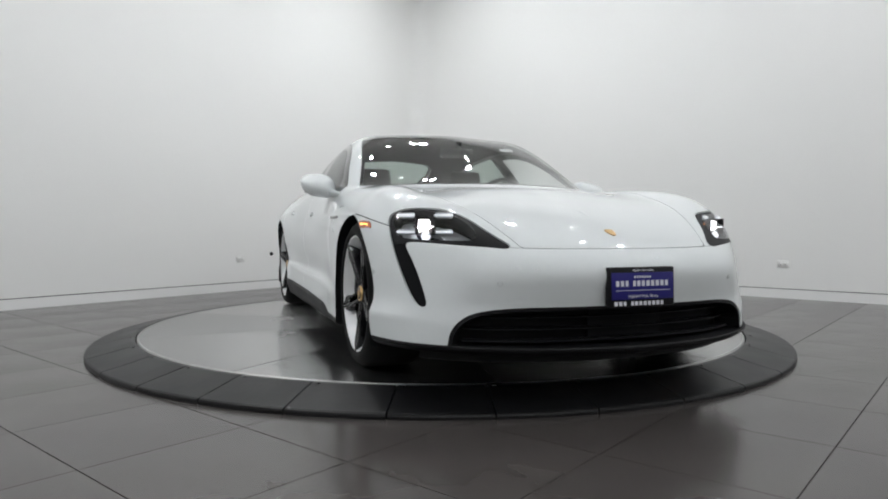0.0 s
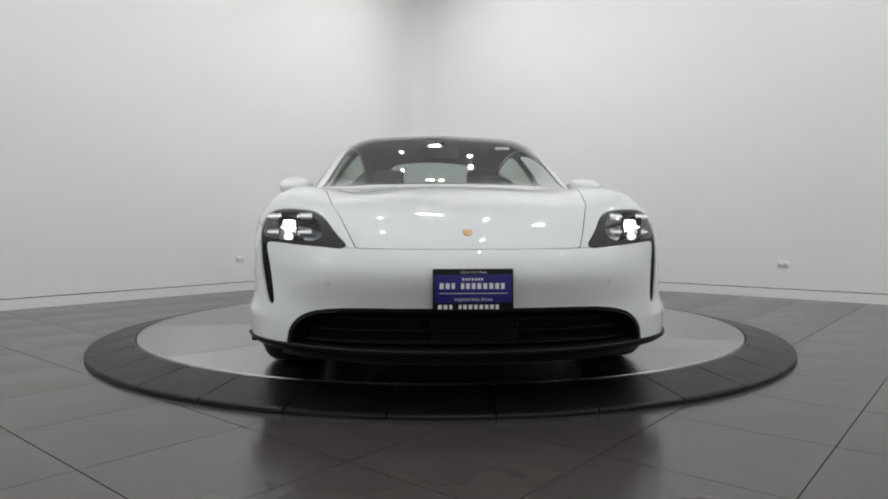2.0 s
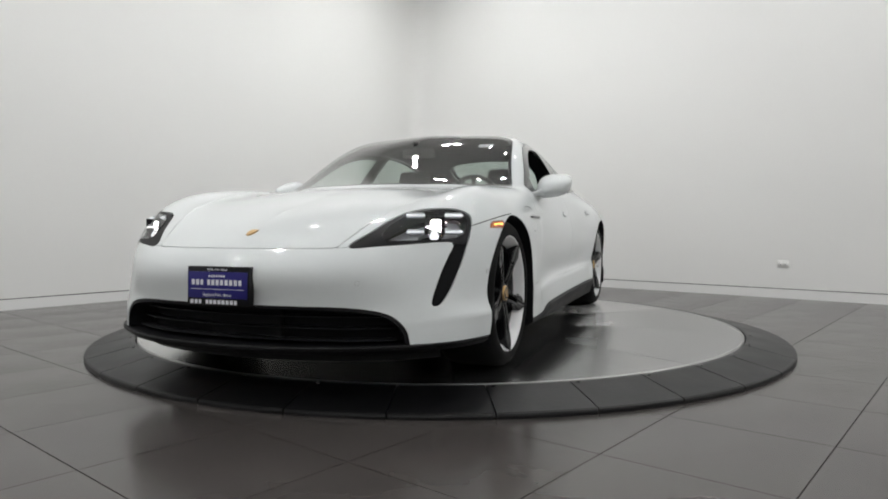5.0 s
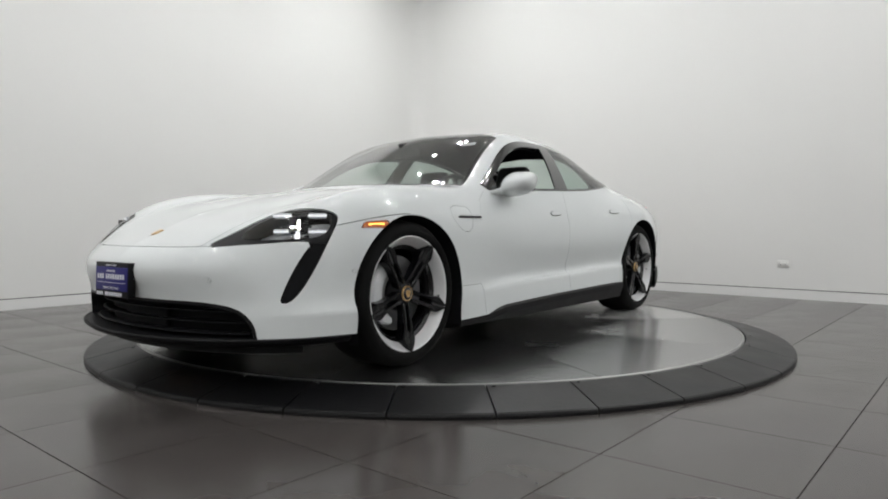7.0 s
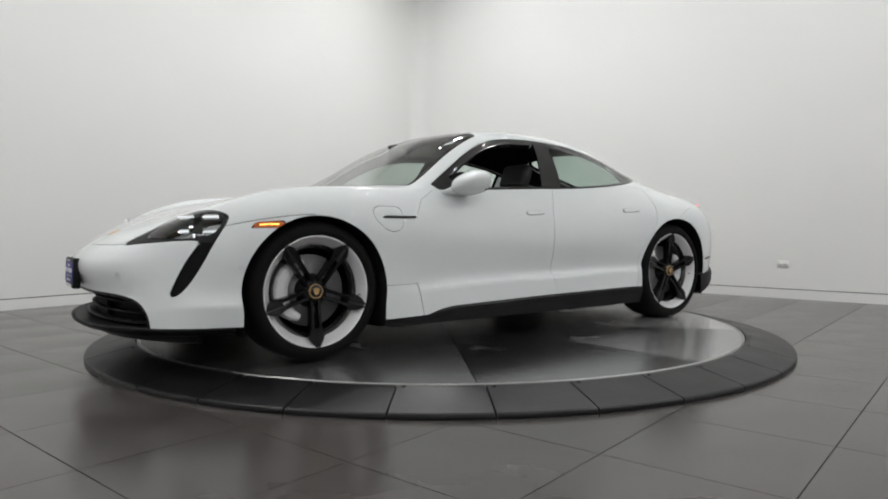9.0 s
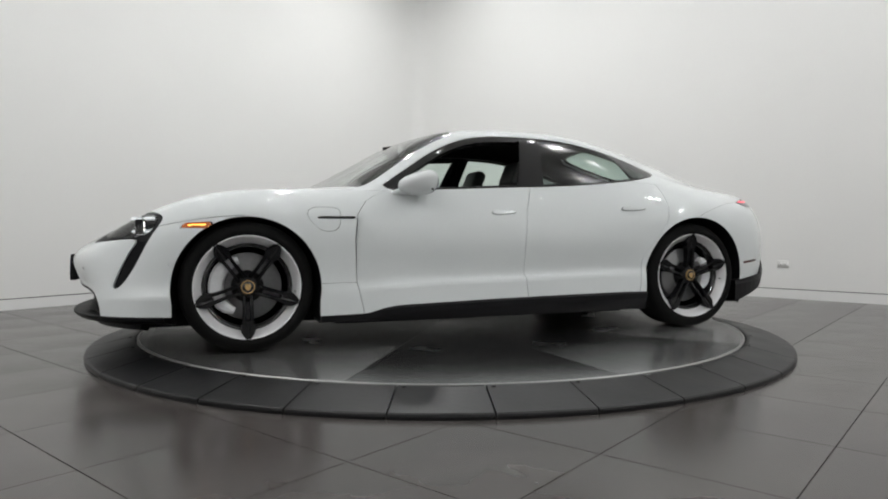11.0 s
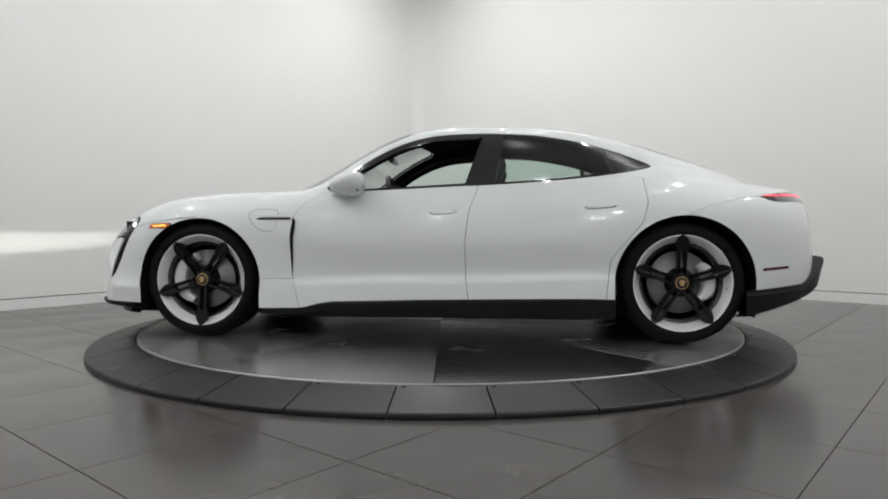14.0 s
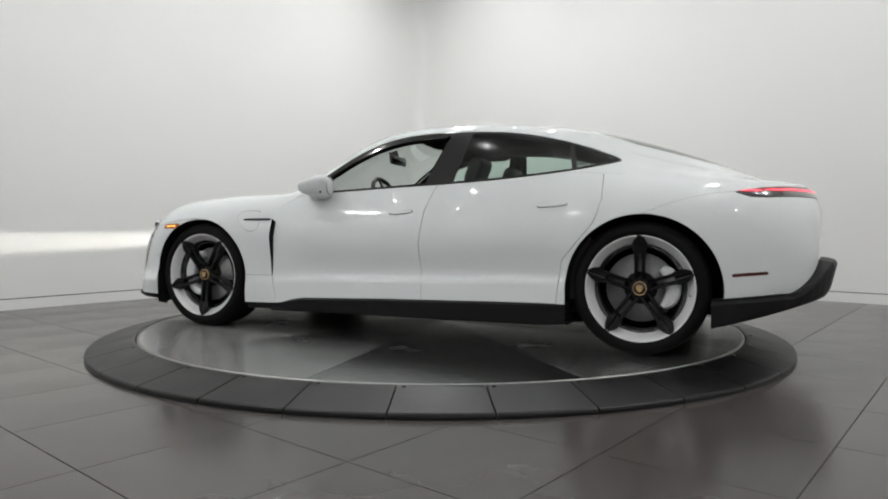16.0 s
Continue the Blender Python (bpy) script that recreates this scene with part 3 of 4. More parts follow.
def skin(car):
    whole = loft()
    s = keep(whole, -np.maximum(ARCH_F(whole), DOWN_F(whole)))
    s = keep(s, -ARCH_R(s))
    s = keep(s, -np.where(s.p[:, 2] < HUB_Z, 0.402 - np.abs(s.p[:, 1] - HUB_R - .012), -1.0))
    # glass
    screen, s = cut(s, lambda a: np.where(a.q[:, 1] > 4.2, plan(a, WINDSHIELD), -1.0))
    back, s = cut(s, lambda a: np.where(a.q[:, 1] > 4.6, plan(a, REAR_GLASS), -1.0))
    dlo, s = cut(s, lambda a: np.where(a.q[:, 1] > 3.6, side(a, rounded(SIDE_GLASS, 1)), -1.0))
    lamp, s = cut(s, lambda a: front(a, rounded(HEADLIGHT)))
    mouth, s = cut(s, lambda a: front(a, rounded(GRILLE, 1)), 0.0005)
    tail, s = cut(s, lambda a: np.where(a.p[:, 1] > 1.9, side(a, TAIL_LIGHT), -1.0))
    blink, s = cut(s, lambda a: np.where(a.q[:, 1] < 4, side(a, AMBER_SIDE), -1.0), 0.0008)
    s = keep(s, -np.where(s.q[:, 1] < 4, side(s, rounded([(-1.04, .735), (-1.04, .750), (-.84, .747), (-.826, .740), (-.84, .733)], 1)), -1.0))
    glint, s = cut(s, lambda a: np.where((a.q[:, 1] < 4) & (a.p[:, 1] > 1.9) & (a.p[:, 1] < 2.2), side(a, [(1.955, .430), (1.957, .447), (2.135, .462), (2.131, .446)]), -1.0), 0.0008)
    backing = s
    hood, s = cut(s, lambda a: np.where(a.p[:, 1] < -.6, np.minimum((a.q[:, 1] - 3.0) * 0.1, np.interp(a.p[:, 1], [y for y, x in HOOD_EDGE], [x for y, x in HOOD_EDGE]) - a.p[:, 0]), -1.0))
    bumper, s = cut(s, lambda a: np.where(a.p[:, 1] < HUB_F, (3.0 - a.q[:, 1]) * 0.1, -1.0), 0.0012)
    rear_piece, s = cut(s, lambda a: np.where(a.p[:, 1] > 1.5, np.minimum(np.interp(a.p[:, 1], [1.5, 1.62, 1.72, 1.85, 1.965, 2.6], [.745, .795, .828, .857, .868, .868]) - a.p[:, 2], 1.0), -1.0), 0.0008)
    upper, s = cut(s, lambda a: np.where((a.p[:, 1] > -.75) & (a.p[:, 1] < 1.42), (a.q[:, 1] - 4.12) * 0.1, np.where(a.p[:, 1] <= -.75, (a.q[:, 1] - 4.9) * 0.1, (a.q[:, 1] - 5.3) * .1)), 0.0003)
    fender, s = cut(s, lambda a: -behind(a, FENDER_DOOR))
    door_f, s = cut(s, lambda a: -behind(a, DOOR_DOOR))
    door_r, quarter = cut(s, lambda a: -behind(a, DOOR_QUARTER))
    # the front door is scooped behind the fender's air outlet
    away = behind(door_f, FENDER_DOOR)
    door_f.p[:, 0] -= SCOOP * outlet_width(door_f.p[:, 2]) * np.clip(1 - away / .16, 0, 1) ** 2
    charge = [(-1.098, .75), (-1.085, .785), (-1.05, .800), (-.94, .797), (-.912, .785), (-.908, .747), (-.915, .690), (-.945, .662), (-1.01, .662), (-1.06, .70)]
    flap, fender = cut(fender, lambda a: side(a, rounded(charge, 1)), 0.0014)
    skirt, fender = cut(fender, lambda a: np.where(a.p[:, 1] > HUB_F, 0.372 - a.p[:, 2], -1.0), 0.0008)
    panel("front_bumper", bumper, PAINT, car, both=True)
    panel("hood", hood, PAINT, car, both=True)
    panel("roof", upper, PAINT, car, both=True)
    panel("rear_bumper", rear_piece, PAINT, car, both=True)
    for fl in (False, True):
        panel("front_fender", fender, PAINT, car, flip=fl)
        panel("fender_skirt", skirt, PAINT, car, flip=fl)
        panel("charge_flap", flap, PAINT, car, flip=fl, shift=0.0005)
        for nm, d, y0, y1, z in (("front_door", door_f, .018, .196, .775), ("rear_door", door_r, .94, 1.135, .806)):
            # the handle lies flush in the door, outlined by its own gap
            grip, d = cut(d, lambda a: side(a, rounded([(y0, z), (y0 + .02, z + .016), (y1 - .03, z + .018), (y1, z + .012), (y1 - .01, z - .004), (y0 + .03, z - .014)], 1)), 0.0016)
            door = panel(nm, d, PAINT, car, flip=fl)
            panel("door_handle", grip, PAINT, door, flip=fl, shift=-0.007, depth=.016)
        panel("quarter_panel", quarter, PAINT, car, flip=fl)
        # side windows: black frame band, glass, pillar, quarter light
        # the front door's frame is broader over its opening
        rim = 0.013 + 0.027 * np.clip((dlo.p[:, 2] - .955) / .05, 0, 1) * np.clip((.36 - dlo.p[:, 1]) / .06, 0, 1)
        depth_in = side(dlo, rounded(SIDE_GLASS, 1))
        glass_in = keep(dlo, depth_in - rim)
        band = keep(dlo, rim - .0005 - depth_in)
        panel("window_surround", band, GLOSS, car, flip=fl, depth=0.03)
        b1, b2 = [(.36, 1.4), (.332, 1.25), (.232, .94), (.2, .84)], [(.49, 1.4), (.472, 1.25), (.415, .94), (.4, .84)]
        q1, q2 = [(1.05, 1.3), (1.07, 1.2), (1.13, 1.0), (1.14, .9)], [(1.08, 1.3), (1.095, 1.2), (1.155, 1.0), (1.165, .9)]
        fw = keep(glass_in, -behind(glass_in, b1))
        rest = keep(glass_in, behind(glass_in, b1))
        post = keep(rest, -behind(rest, b2))
        rest = keep(rest, behind(rest, b2))
        rw = keep(rest, -behind(rest, q1))
        rest = keep(rest, behind(rest, q1))
        post2 = keep(rest, -behind(rest, q2))
        ql = keep(rest, behind(rest, q2))
        if fl:
            front_pane = panel("front_window", fw, SIDEGLASS, car, flip=fl, depth=0.0)
            front_pane.visible_shadow = False
        # mirror triangle at the foot of the front pillar
        panel("mirror_sail", keep(fw, 0.0 - (fw.p[:, 1] + .50)), GLOSS, car, flip=fl, depth=0.01, shift=-.001)
        panel("centre_pillar_cover", post, GLOSS, car, flip=fl)
        rp = panel("rear_window", rw, SIDEGLASS, car, flip=fl, depth=0.0)
        panel("rear_pillar_cover", post2, GLOSS, car, flip=fl)
        qp = panel("quarter_window", ql, material_ql, car, flip=fl, depth=0.0)
        for g in (rp, qp):
            g.visible_shadow = False
        panel("rear_reflector", glint, BROWN, car, flip=fl, shift=-.002, label="narrow dark red reflector")
        panel("side_marker_light", blink, AMBER, car, flip=fl, shift=-.001, label="amber side marker lens, lit")
    # windscreen with its printed black edge
    edge = plan(screen, WINDSHIELD)
    pane = panel("windscreen", keep(screen, edge - 0.018), WINDSCREEN, car, both=True, depth=0.0)
    panel("windscreen_edge", keep(screen, 0.018 - edge), GLOSS, car, both=True, depth=0.006)
    rear_glass = panel("rear_windscreen", keep(back, plan(back, REAR_GLASS) - .03), SIDEGLASS, car, both=True, depth=0.0)
    panel("rear_windscreen_edge", keep(back, .03 - plan(back, REAR_GLASS)), GLOSS, car, both=True, depth=0.006)
    for g in (pane, rear_glass):
        g.visible_shadow = False
    # tail light band: lit red strip above, smoked lens below
    line = np.interp(tail.p[:, 1], [1.9, 1.965, 2.05, 2.2, 2.6], [.868, .868, .866, .872, .874])
    bar = panel("tail_light", keep(tail, tail.p[:, 2] - line), RED, car, both=True, label="full-width red tail light bar, lit")
    panel("lower_lens", keep(tail, line - tail.p[:, 2]), SMOKED, bar, both=True)
    strip = keep(tail, 0.0045 - np.abs(tail.p[:, 2] - line - .008))
    panel("lit_strip", keep(strip, strip.p[:, 1] - 1.985), RED_LIT, bar, both=True, shift=-0.0015, depth=0.0)
    # dark inner shell behind all gaps, and the cabin's lining
    scoop = np.where(backing.q[:, 1] < 3.6, side(backing, [(-.845, .34), (-.845, .76), (-.64, .76), (-.64, .34)]), -1.0)
    backing = keep(backing, -scoop)
    panel("inner_shell", backing, DARK, car, both=True, shift=0.016, depth=0.0)
    return lamp, mouth, whole


material_ql = glass("dark_tinted_glass", (0.25, 0.27, 0.27), rough=0.14)


# ---- wheels ----
def wheel_parts(kind):
    """The meshes of one wheel, its axle along x, outer face towards +x, hub cap face at x = 0."""
    out = []
    t = 0.717 / 2
    tyre = lathe([(.268, -.262), (.285, -.268), (.325, -.268), (.352, -.250), (t, -.225), (t, -.15), (t, -.06), (.352, -.010), (.335, .012), (.312, .024), (.292, .022),
                  (.284, .014), (.278, .0), (.268, -.02), (.268, -.262)], 96)
    out.append(("tyre", tyre, TYRE, "black low-profile tyre"))
    out.append(("rim", lathe([(.279, .002), (.2845, .012), (.282, .016), (.276, .012), (.272, .004), (.241, -.030), (.237, -.050), (.262, -.24), (.270, -.25)], 96), SILVER, "machined silver rim face"))
    out.append(("barrel", lathe([(.2395, -.034), (.224, -.038), (.215, -.06), (.235, -.22), (.228, -.235)], 72), GLOSS, "gloss black inner barrel"))
    return out


def spoke_mesh():
    """One spoke: two slim bars from the hub that meet in a broad pointed foot on the rim."""
    inner = [(.048, .031, -.014, -.05), (.08, .0285, -.007, -.05), (.12, .0275, -.001, -.05), (.16, .0285, .003, -.05), (.19, .031, .006, -.05), (.212, .0335, .008, -.05)]
    foot = [(.186, .0325, .0052, -.049), (.205, .0380, .0072, -.05), (.226, .0420, .010, -.048), (.245, .0365, .013, -.038), (.265, .0260, .0152, -.028), (.2862, .0120, .0172, -.01)]
    bm = bmesh.new()

    def loft_bar(profiles):
        rings = [[bm.verts.new((h, s, r)) for s, h in prof] for r, prof in profiles]
        n = len(rings[0])
        for p, q in zip(rings, rings[1:]):
            for i in range(n):
                bm.faces.new((p[i], p[(i + 1) % n], q[(i + 1) % n], q[i]))
        bm.faces.new(rings[0]); bm.faces.new(rings[-1][::-1])
    for side_of in (-1, 1):
        bars = []
        for r, w, top, low in inner:
            lo, hi = w * .36, w
            bars.append((r, [(side_of * u, h) for u, h in ((lo, low), (lo, top - .006), (lo + .003, top - .001), (hi - .004, top), (hi, top - .006), (hi, low))]))
        loft_bar(bars)
    loft_bar([(r, [(-w, low), (-w, top - .007), (-w + .005, top), (-w * .25, top), (0, top - .003), (w * .25, top), (w - .005, top), (w, top - .007), (w, low)]) for r, w, top, low in foot])
    bmesh.ops.recalc_face_normals(bm, faces=bm.faces[:])
    me = bpy.data.meshes.new("spoke")
    bm.to_mesh(me); bm.free(); me.materials.append(SPOKE)
    return me


def caliper_bm(a0, a1, r0=.125, r1=.208):
    """A curved brake caliper block round the axle, between two angles."""
    bm = bmesh.new()
    rings = []
    for i in range(11):
        a = math.radians(a0 + (a1 - a0) * i / 10)
        end = 1 - 0.18 * abs(i - 5) ** 3 / 125
        prof = [(r0 / end ** .3, -.075), (r0 + .01, -.052), (r0 + .03, -.045), (r1 * end - .012, -.046), (r1 * end, -.058), (r1 * end, -.11), (r0, -.11)]
        rings.append([bm.verts.new((h, r * math.cos(a), r * math.sin(a))) for r, h in prof])
    n = len(rings[0])
    for a, b in zip(rings, rings[1:]):
        for i in range(n):
            bm.faces.new((a[i], a[(i + 1) % n], b[(i + 1) % n], b[i]))
    bm.faces.new(rings[0]); bm.faces.new(rings[-1][::-1])
    bmesh.ops.recalc_face_normals(bm, faces=bm.faces[:])
    return bm


def wheel(car, x, y, phase, caliper_at, spoke):
    e = new("wheel")
    e.parent = car
    turn = Matrix.Rotation(0 if x > 0 else math.pi, 4, "Z")
    e.matrix_basis = Matrix.Translation((x, y, HUB_Z + .007)) @ turn
    tagged(e, "five-spoke black and machined silver wheel")
    for nm, bm, mt, lb in wheel_parts(0):
        part(nm, bm, mt, e, lb)
    for i in range(5):
        part("spoke", spoke, parent=e, m=Matrix.Rotation(math.radians(phase + 72 * i) * (1 if x > 0 else -1), 4, "X"))
    part("hub", smooth_edges(lathe([(.0, -.012), (.030, -.012), (.034, -.016), (.056, -.020), (.064, -.03), (.068, -.05), (.086, -.062), (.089, -.08), (.0, -.08)], 40)), BLACK, e)
    cap = part("centre_cap", lathe([(.0, -.003), (.021, -.003), (.024, -.006), (.026, -.014)], 32), GLOSS, e, m=Matrix.Diagonal((1, 1.3, 1.3, 1)))
    part("cap_ring", lathe([(.0245, -.005), (.0262, -.0035), (.028, -.005), (.029, -.014)], 40), GOLD, cap)
    part("crest", slab_yz([(-.011, .012), (-.012, -.002), (-.007, -.011), (0, -.015), (.007, -.011), (.012, -.002), (.011, .012), (0, .014)], -.004, -.0005), GOLD, cap, "small gold shield emblem")
    for i in range(5):
        a = math.radians(phase + 36 + 72 * i)
        part("lug_bolt", lathe([(0, -.022), (.0085, -.022), (.0095, -.026), (.0095, -.06)], 8), BLACK, e, m=Matrix.Translation((0, .050 * math.cos(a), .050 * math.sin(a))))
    part("brake_disc", lathe([(.07, -.075), (.085, -.07), (.09, -.082), (.183, -.082), (.185, -.086), (.185, -.108), (.09, -.108)], 64), DISC, e)
    sgn = 1 if x > 0 else -1
    part("brake_caliper", caliper_bm(caliper_at[0] if sgn > 0 else 180 - caliper_at[1], caliper_at[1] if sgn > 0 else 180 - caliper_at[0]), CALIPER, e, "pale grey brake caliper")
    part("valve", lathe([(0, -.008), (.004, -.008), (.004, -.03)], 8), BLACK, e, m=Matrix.Translation((0, .252, -.03)))
    return e


def slab_yz(outline, x0, x1):
    bm = slab(outline, 0, 1)
    for v in bm.verts:
        v.co = Vector((x1 if v.co.z > .5 else x0, v.co.x, v.co.y))
    bmesh.ops.recalc_face_normals(bm, faces=bm.faces[:])
    return bm


# ---- lamps, trim and fittings of the car ----
def headlight(car, lamp, fl):
    """Dark housing behind a clear lens, four lit bars and the projector."""
    e = new("headlight")
    e.parent = car
    tagged(e, "dark headlight unit with four lit daytime bars")
    sx = -1 if fl else 1
    oval = rounded([(.59, .630), (.615, .716), (.70, .750), (.83, .756), (.876, .728), (.886, .655), (.85, .632), (.70, .628)], 2)
    lamp_back = keep(lamp, lamp.p[:, 2] - .600)
    slot = inside(lamp_back.p[:, [0, 2]], [(.718, .660), (.806, .660), (.806, .712), (.718, .712)])
    panel("housing", keep(lamp_back, -slot), BOWL, e, flip=fl, depth=.02, shift=0.085)
    panel("air_slit", keep(lamp, np.where(lamp.p[:, 0] > .80, .612 - lamp.p[:, 2], -1.0)), DARK, e, flip=fl, shift=.006, depth=.02)
    frame_ring = keep(lamp, np.minimum(np.where(lamp.p[:, 0] > .80, lamp.p[:, 2] - .612, 1.0), -inside(lamp.p[:, [0, 2]], oval)))
    panel("lamp_surround", frame_ring, BLACK, e, flip=fl, shift=.003, depth=.05)
    cover = panel("lens", keep(lamp, inside(lamp.p[:, [0, 2]], oval)), CLEAR, e, flip=fl, depth=0.0)
    cover.visible_shadow = False
    # projector in its short black tube, looking straight ahead
    ahead = Matrix.Rotation(math.radians(90), 4, "Z")
    cx, cy, cz = .762 * sx, -1.955, .697
    # the beam's source lies in a dark box whose slot lets it out ahead and a little down
    bz, y0, y1 = cz - .017, cy - .022, cy + .038
    box = part("beam_box", open_box(cx - .040, cx + .040, y0, y1, bz - .0021, bz + .008, bz - .0001), DARK, e)
    flat = mesh_of("beam_source", [(cx - .039, y1 - .001, bz), (cx + .039, y1 - .001, bz), (cx + .039, y1 - .001, bz + .005), (cx - .039, y1 - .001, bz + .005)], [(0, 1, 2, 3)], SOURCE)
    part("beam_source", flat, parent=box)
    for z0, z1, w, d, nm in ((bz + .0085, bz + .034, .026, .036, "projector"), (bz + .0005, bz + .008, .030, -.003, "projector_bar"), (bz - .020, bz - .0024, .020, .036, "projector")):
        part(nm, rounded_lens(w, z0 - bz, z1 - bz), LOWBEAM if d < 0 else BEAM, e, "lit headlamp projector", m=Matrix.Translation((cx, y0 + d, bz)))
    sleeve = bmesh.new()
    rim = [(-.037, -.028), (.037, -.028), (.037, .043), (-.037, .043)]
    rings = [[sleeve.verts.new((cx + x * k, y, bz + z * k)) for x, z in rim] for y, k in ((y0 + .041, 1), (y0 - .001, 1), (y0 - .001, 1.06), (y0 + .041, 1.06))]
    for p, q in zip(rings, rings[1:]):
        for i in range(4):
            sleeve.faces.new((p[i - 1], p[i], q[i], q[i - 1]))
    part("projector_sleeve", sleeve, DARK, e)
    part("bezel", smooth_edges(lathe([(.020, .05), (.020, .004), (.022, .0), (.025, .004), (.026, .05)], 32)), CHROME, e, m=Matrix.Translation((cx, cy - .012, cz - .053)) @ ahead)
    part("low_projector", smooth_edges(lathe([(0, -.004), (.012, 0), (.0195, .012)], 24)), LOWBEAM, e, m=Matrix.Translation((cx, cy - .012, cz - .053)) @ ahead)
    for dx in (-.074, .070):
        outer = dx * sx > 0
        for dz in (-.036, .034):
            m = Matrix.Translation((cx + dx, cy + (.045 if outer else -.030), cz + dz)) @ Matrix.Rotation(math.radians(40 * sx), 4, "Z")
            part("daytime_bar", block(-.040, .040, -.004, .010, -.0046, .0046, .002), LAMP, e, m=m)
            part("reflector_step", block(-.038, .038, .004, .016, -.012, .012, .004), BOWL, e, m=m)


def rounded_lens(w, z0, z1):
    """A flat lit lens with rounded corners, 3 mm thick, in the xz plane."""
    bm = bmesh.new()
    c = min(.012, (z1 - z0) * .4)
    low = [(-w, z0), (w, z0)]
    top = [(w, z1 - c), (w - c * .3, z1 - c * .3), (w - c, z1), (-w + c, z1), (-w + c * .3, z1 - c * .3), (-w, z1 - c)]
    ring = [[bm.verts.new((x, y, z)) for x, z in low + top] for y in (0.0, .003)]
    bm.faces.new(ring[0]); bm.faces.new(ring[1][::-1])
    for i in range(8):
        bm.faces.new((ring[0][i - 1], ring[1][i - 1], ring[1][i], ring[0][i]))
    bmesh.ops.recalc_face_normals(bm, faces=bm.faces[:])
    return bm


def open_box(x0, x1, y0, y1, z0, z1, lip):
    """A box with a slot in its front between z0 and lip."""
    bm = bmesh.new()
    def wall(*q):
        bm.faces.new([bm.verts.new(v) for v in q])
    wall((x0, y0, z0), (x0, y1, z0), (x0, y1, z1), (x0, y0, z1))
    wall((x1, y0, z0), (x1, y0, z1), (x1, y1, z1), (x1, y1, z0))
    wall((x0, y1, z0), (x1, y1, z0), (x1, y1, z1), (x0, y1, z1))
    wall((x0, y0, z1), (x1, y0, z1), (x1, y1, z1), (x0, y1, z1))
    wall((x0, y0, z0), (x0, y1, z0), (x1, y1, z0), (x1, y0, z0))
    wall((x0, y0, lip), (x1, y0, lip), (x1, y0, z1), (x0, y0, z1))
    return bm


def plan_curve(line, grow, z=None, start=0, stop=None):
    """Points along a feature line from one side of the car to the other round the nose or the tail."""
    pts = np.array(line[start:stop], float)
    k = np.concatenate([[0], np.cumsum(np.linalg.norm(np.diff(pts, axis=0), axis=1))])
    p = spline(k, pts, np.linspace(0, k[-1], 28))
    d = np.gradient(p, axis=0)
    out = np.stack([d[:, 1], -d[:, 0], 0 * d[:, 0]], axis=1)
    out /= np.linalg.norm(out, axis=1, keepdims=True)
    q = p + out * grow
    if z is not None:
        q[:, 2] = z
    return q


def nose_trim(car, mouth):
    # lower lip, black, all round the nose to the wheel arches
    half = plan_curve(HEM, 0.0, None, 0, 5)
    half[:, 1] -= .030 * np.clip(1 - (half[:, 0] / .82) ** 2, 0, 1)
    path = [(-x, y, z) for x, y, z in half[:0:-1]] + [tuple(v) for v in half]
    lip = sweep(path, [(-.06, -.002), (-.006, -.004), (.010, .002), (.013, -.003), (.009, -.014), (-.014, -.032), (-.16, -.060), (-.16, -.002)])
    part("front_lip", lip, BLACK, car, "satin black front lip spoiler")
    # grille: dark recess with slats
    panel("grille_backing", mouth, DARK, car, both=True, shift=.12, depth=0.0)
    panel("grille_rim", keep(mouth, 0.014 - front(mouth, rounded(GRILLE, 1))), BLACK, car, both=True, shift=.003, depth=.11)
    grille = new("grille")
    grille.parent = car
    tagged(grille, "black lower grille with horizontal slats")
    for z, back_by, w in ((.225, .05, .69), (.268, .075, .68), (.315, .08, .64)):
        full = plan_curve(LOW, -back_by, z, 0, 4)
        full = full[full[:, 0] < w]
        path = [(-x, y, z) for x, y, zz in full[:0:-1]] + [(x, y, z) for x, y, zz in full]
        part("slat", sweep(path, [(0, .006), (.010, .002), (.010, -.002), (-.03, -.006), (-.04, .004)]), BLACK, grille)
    part("radar_cover", block(-.16, .20, -2.258, -2.235, .225, .350, .008), DARK, grille)
    # skirt under the lip
    part("chin", sweep([(-x * .93, y + .11, .165) for x, y, z in half[21:0:-1]] + [(x * .93, y + .11, .165) for x, y, z in half[:22]], [(0, 0), (.01, -.03), (-.05, -.045), (-.06, 0)]), BLACK, car)


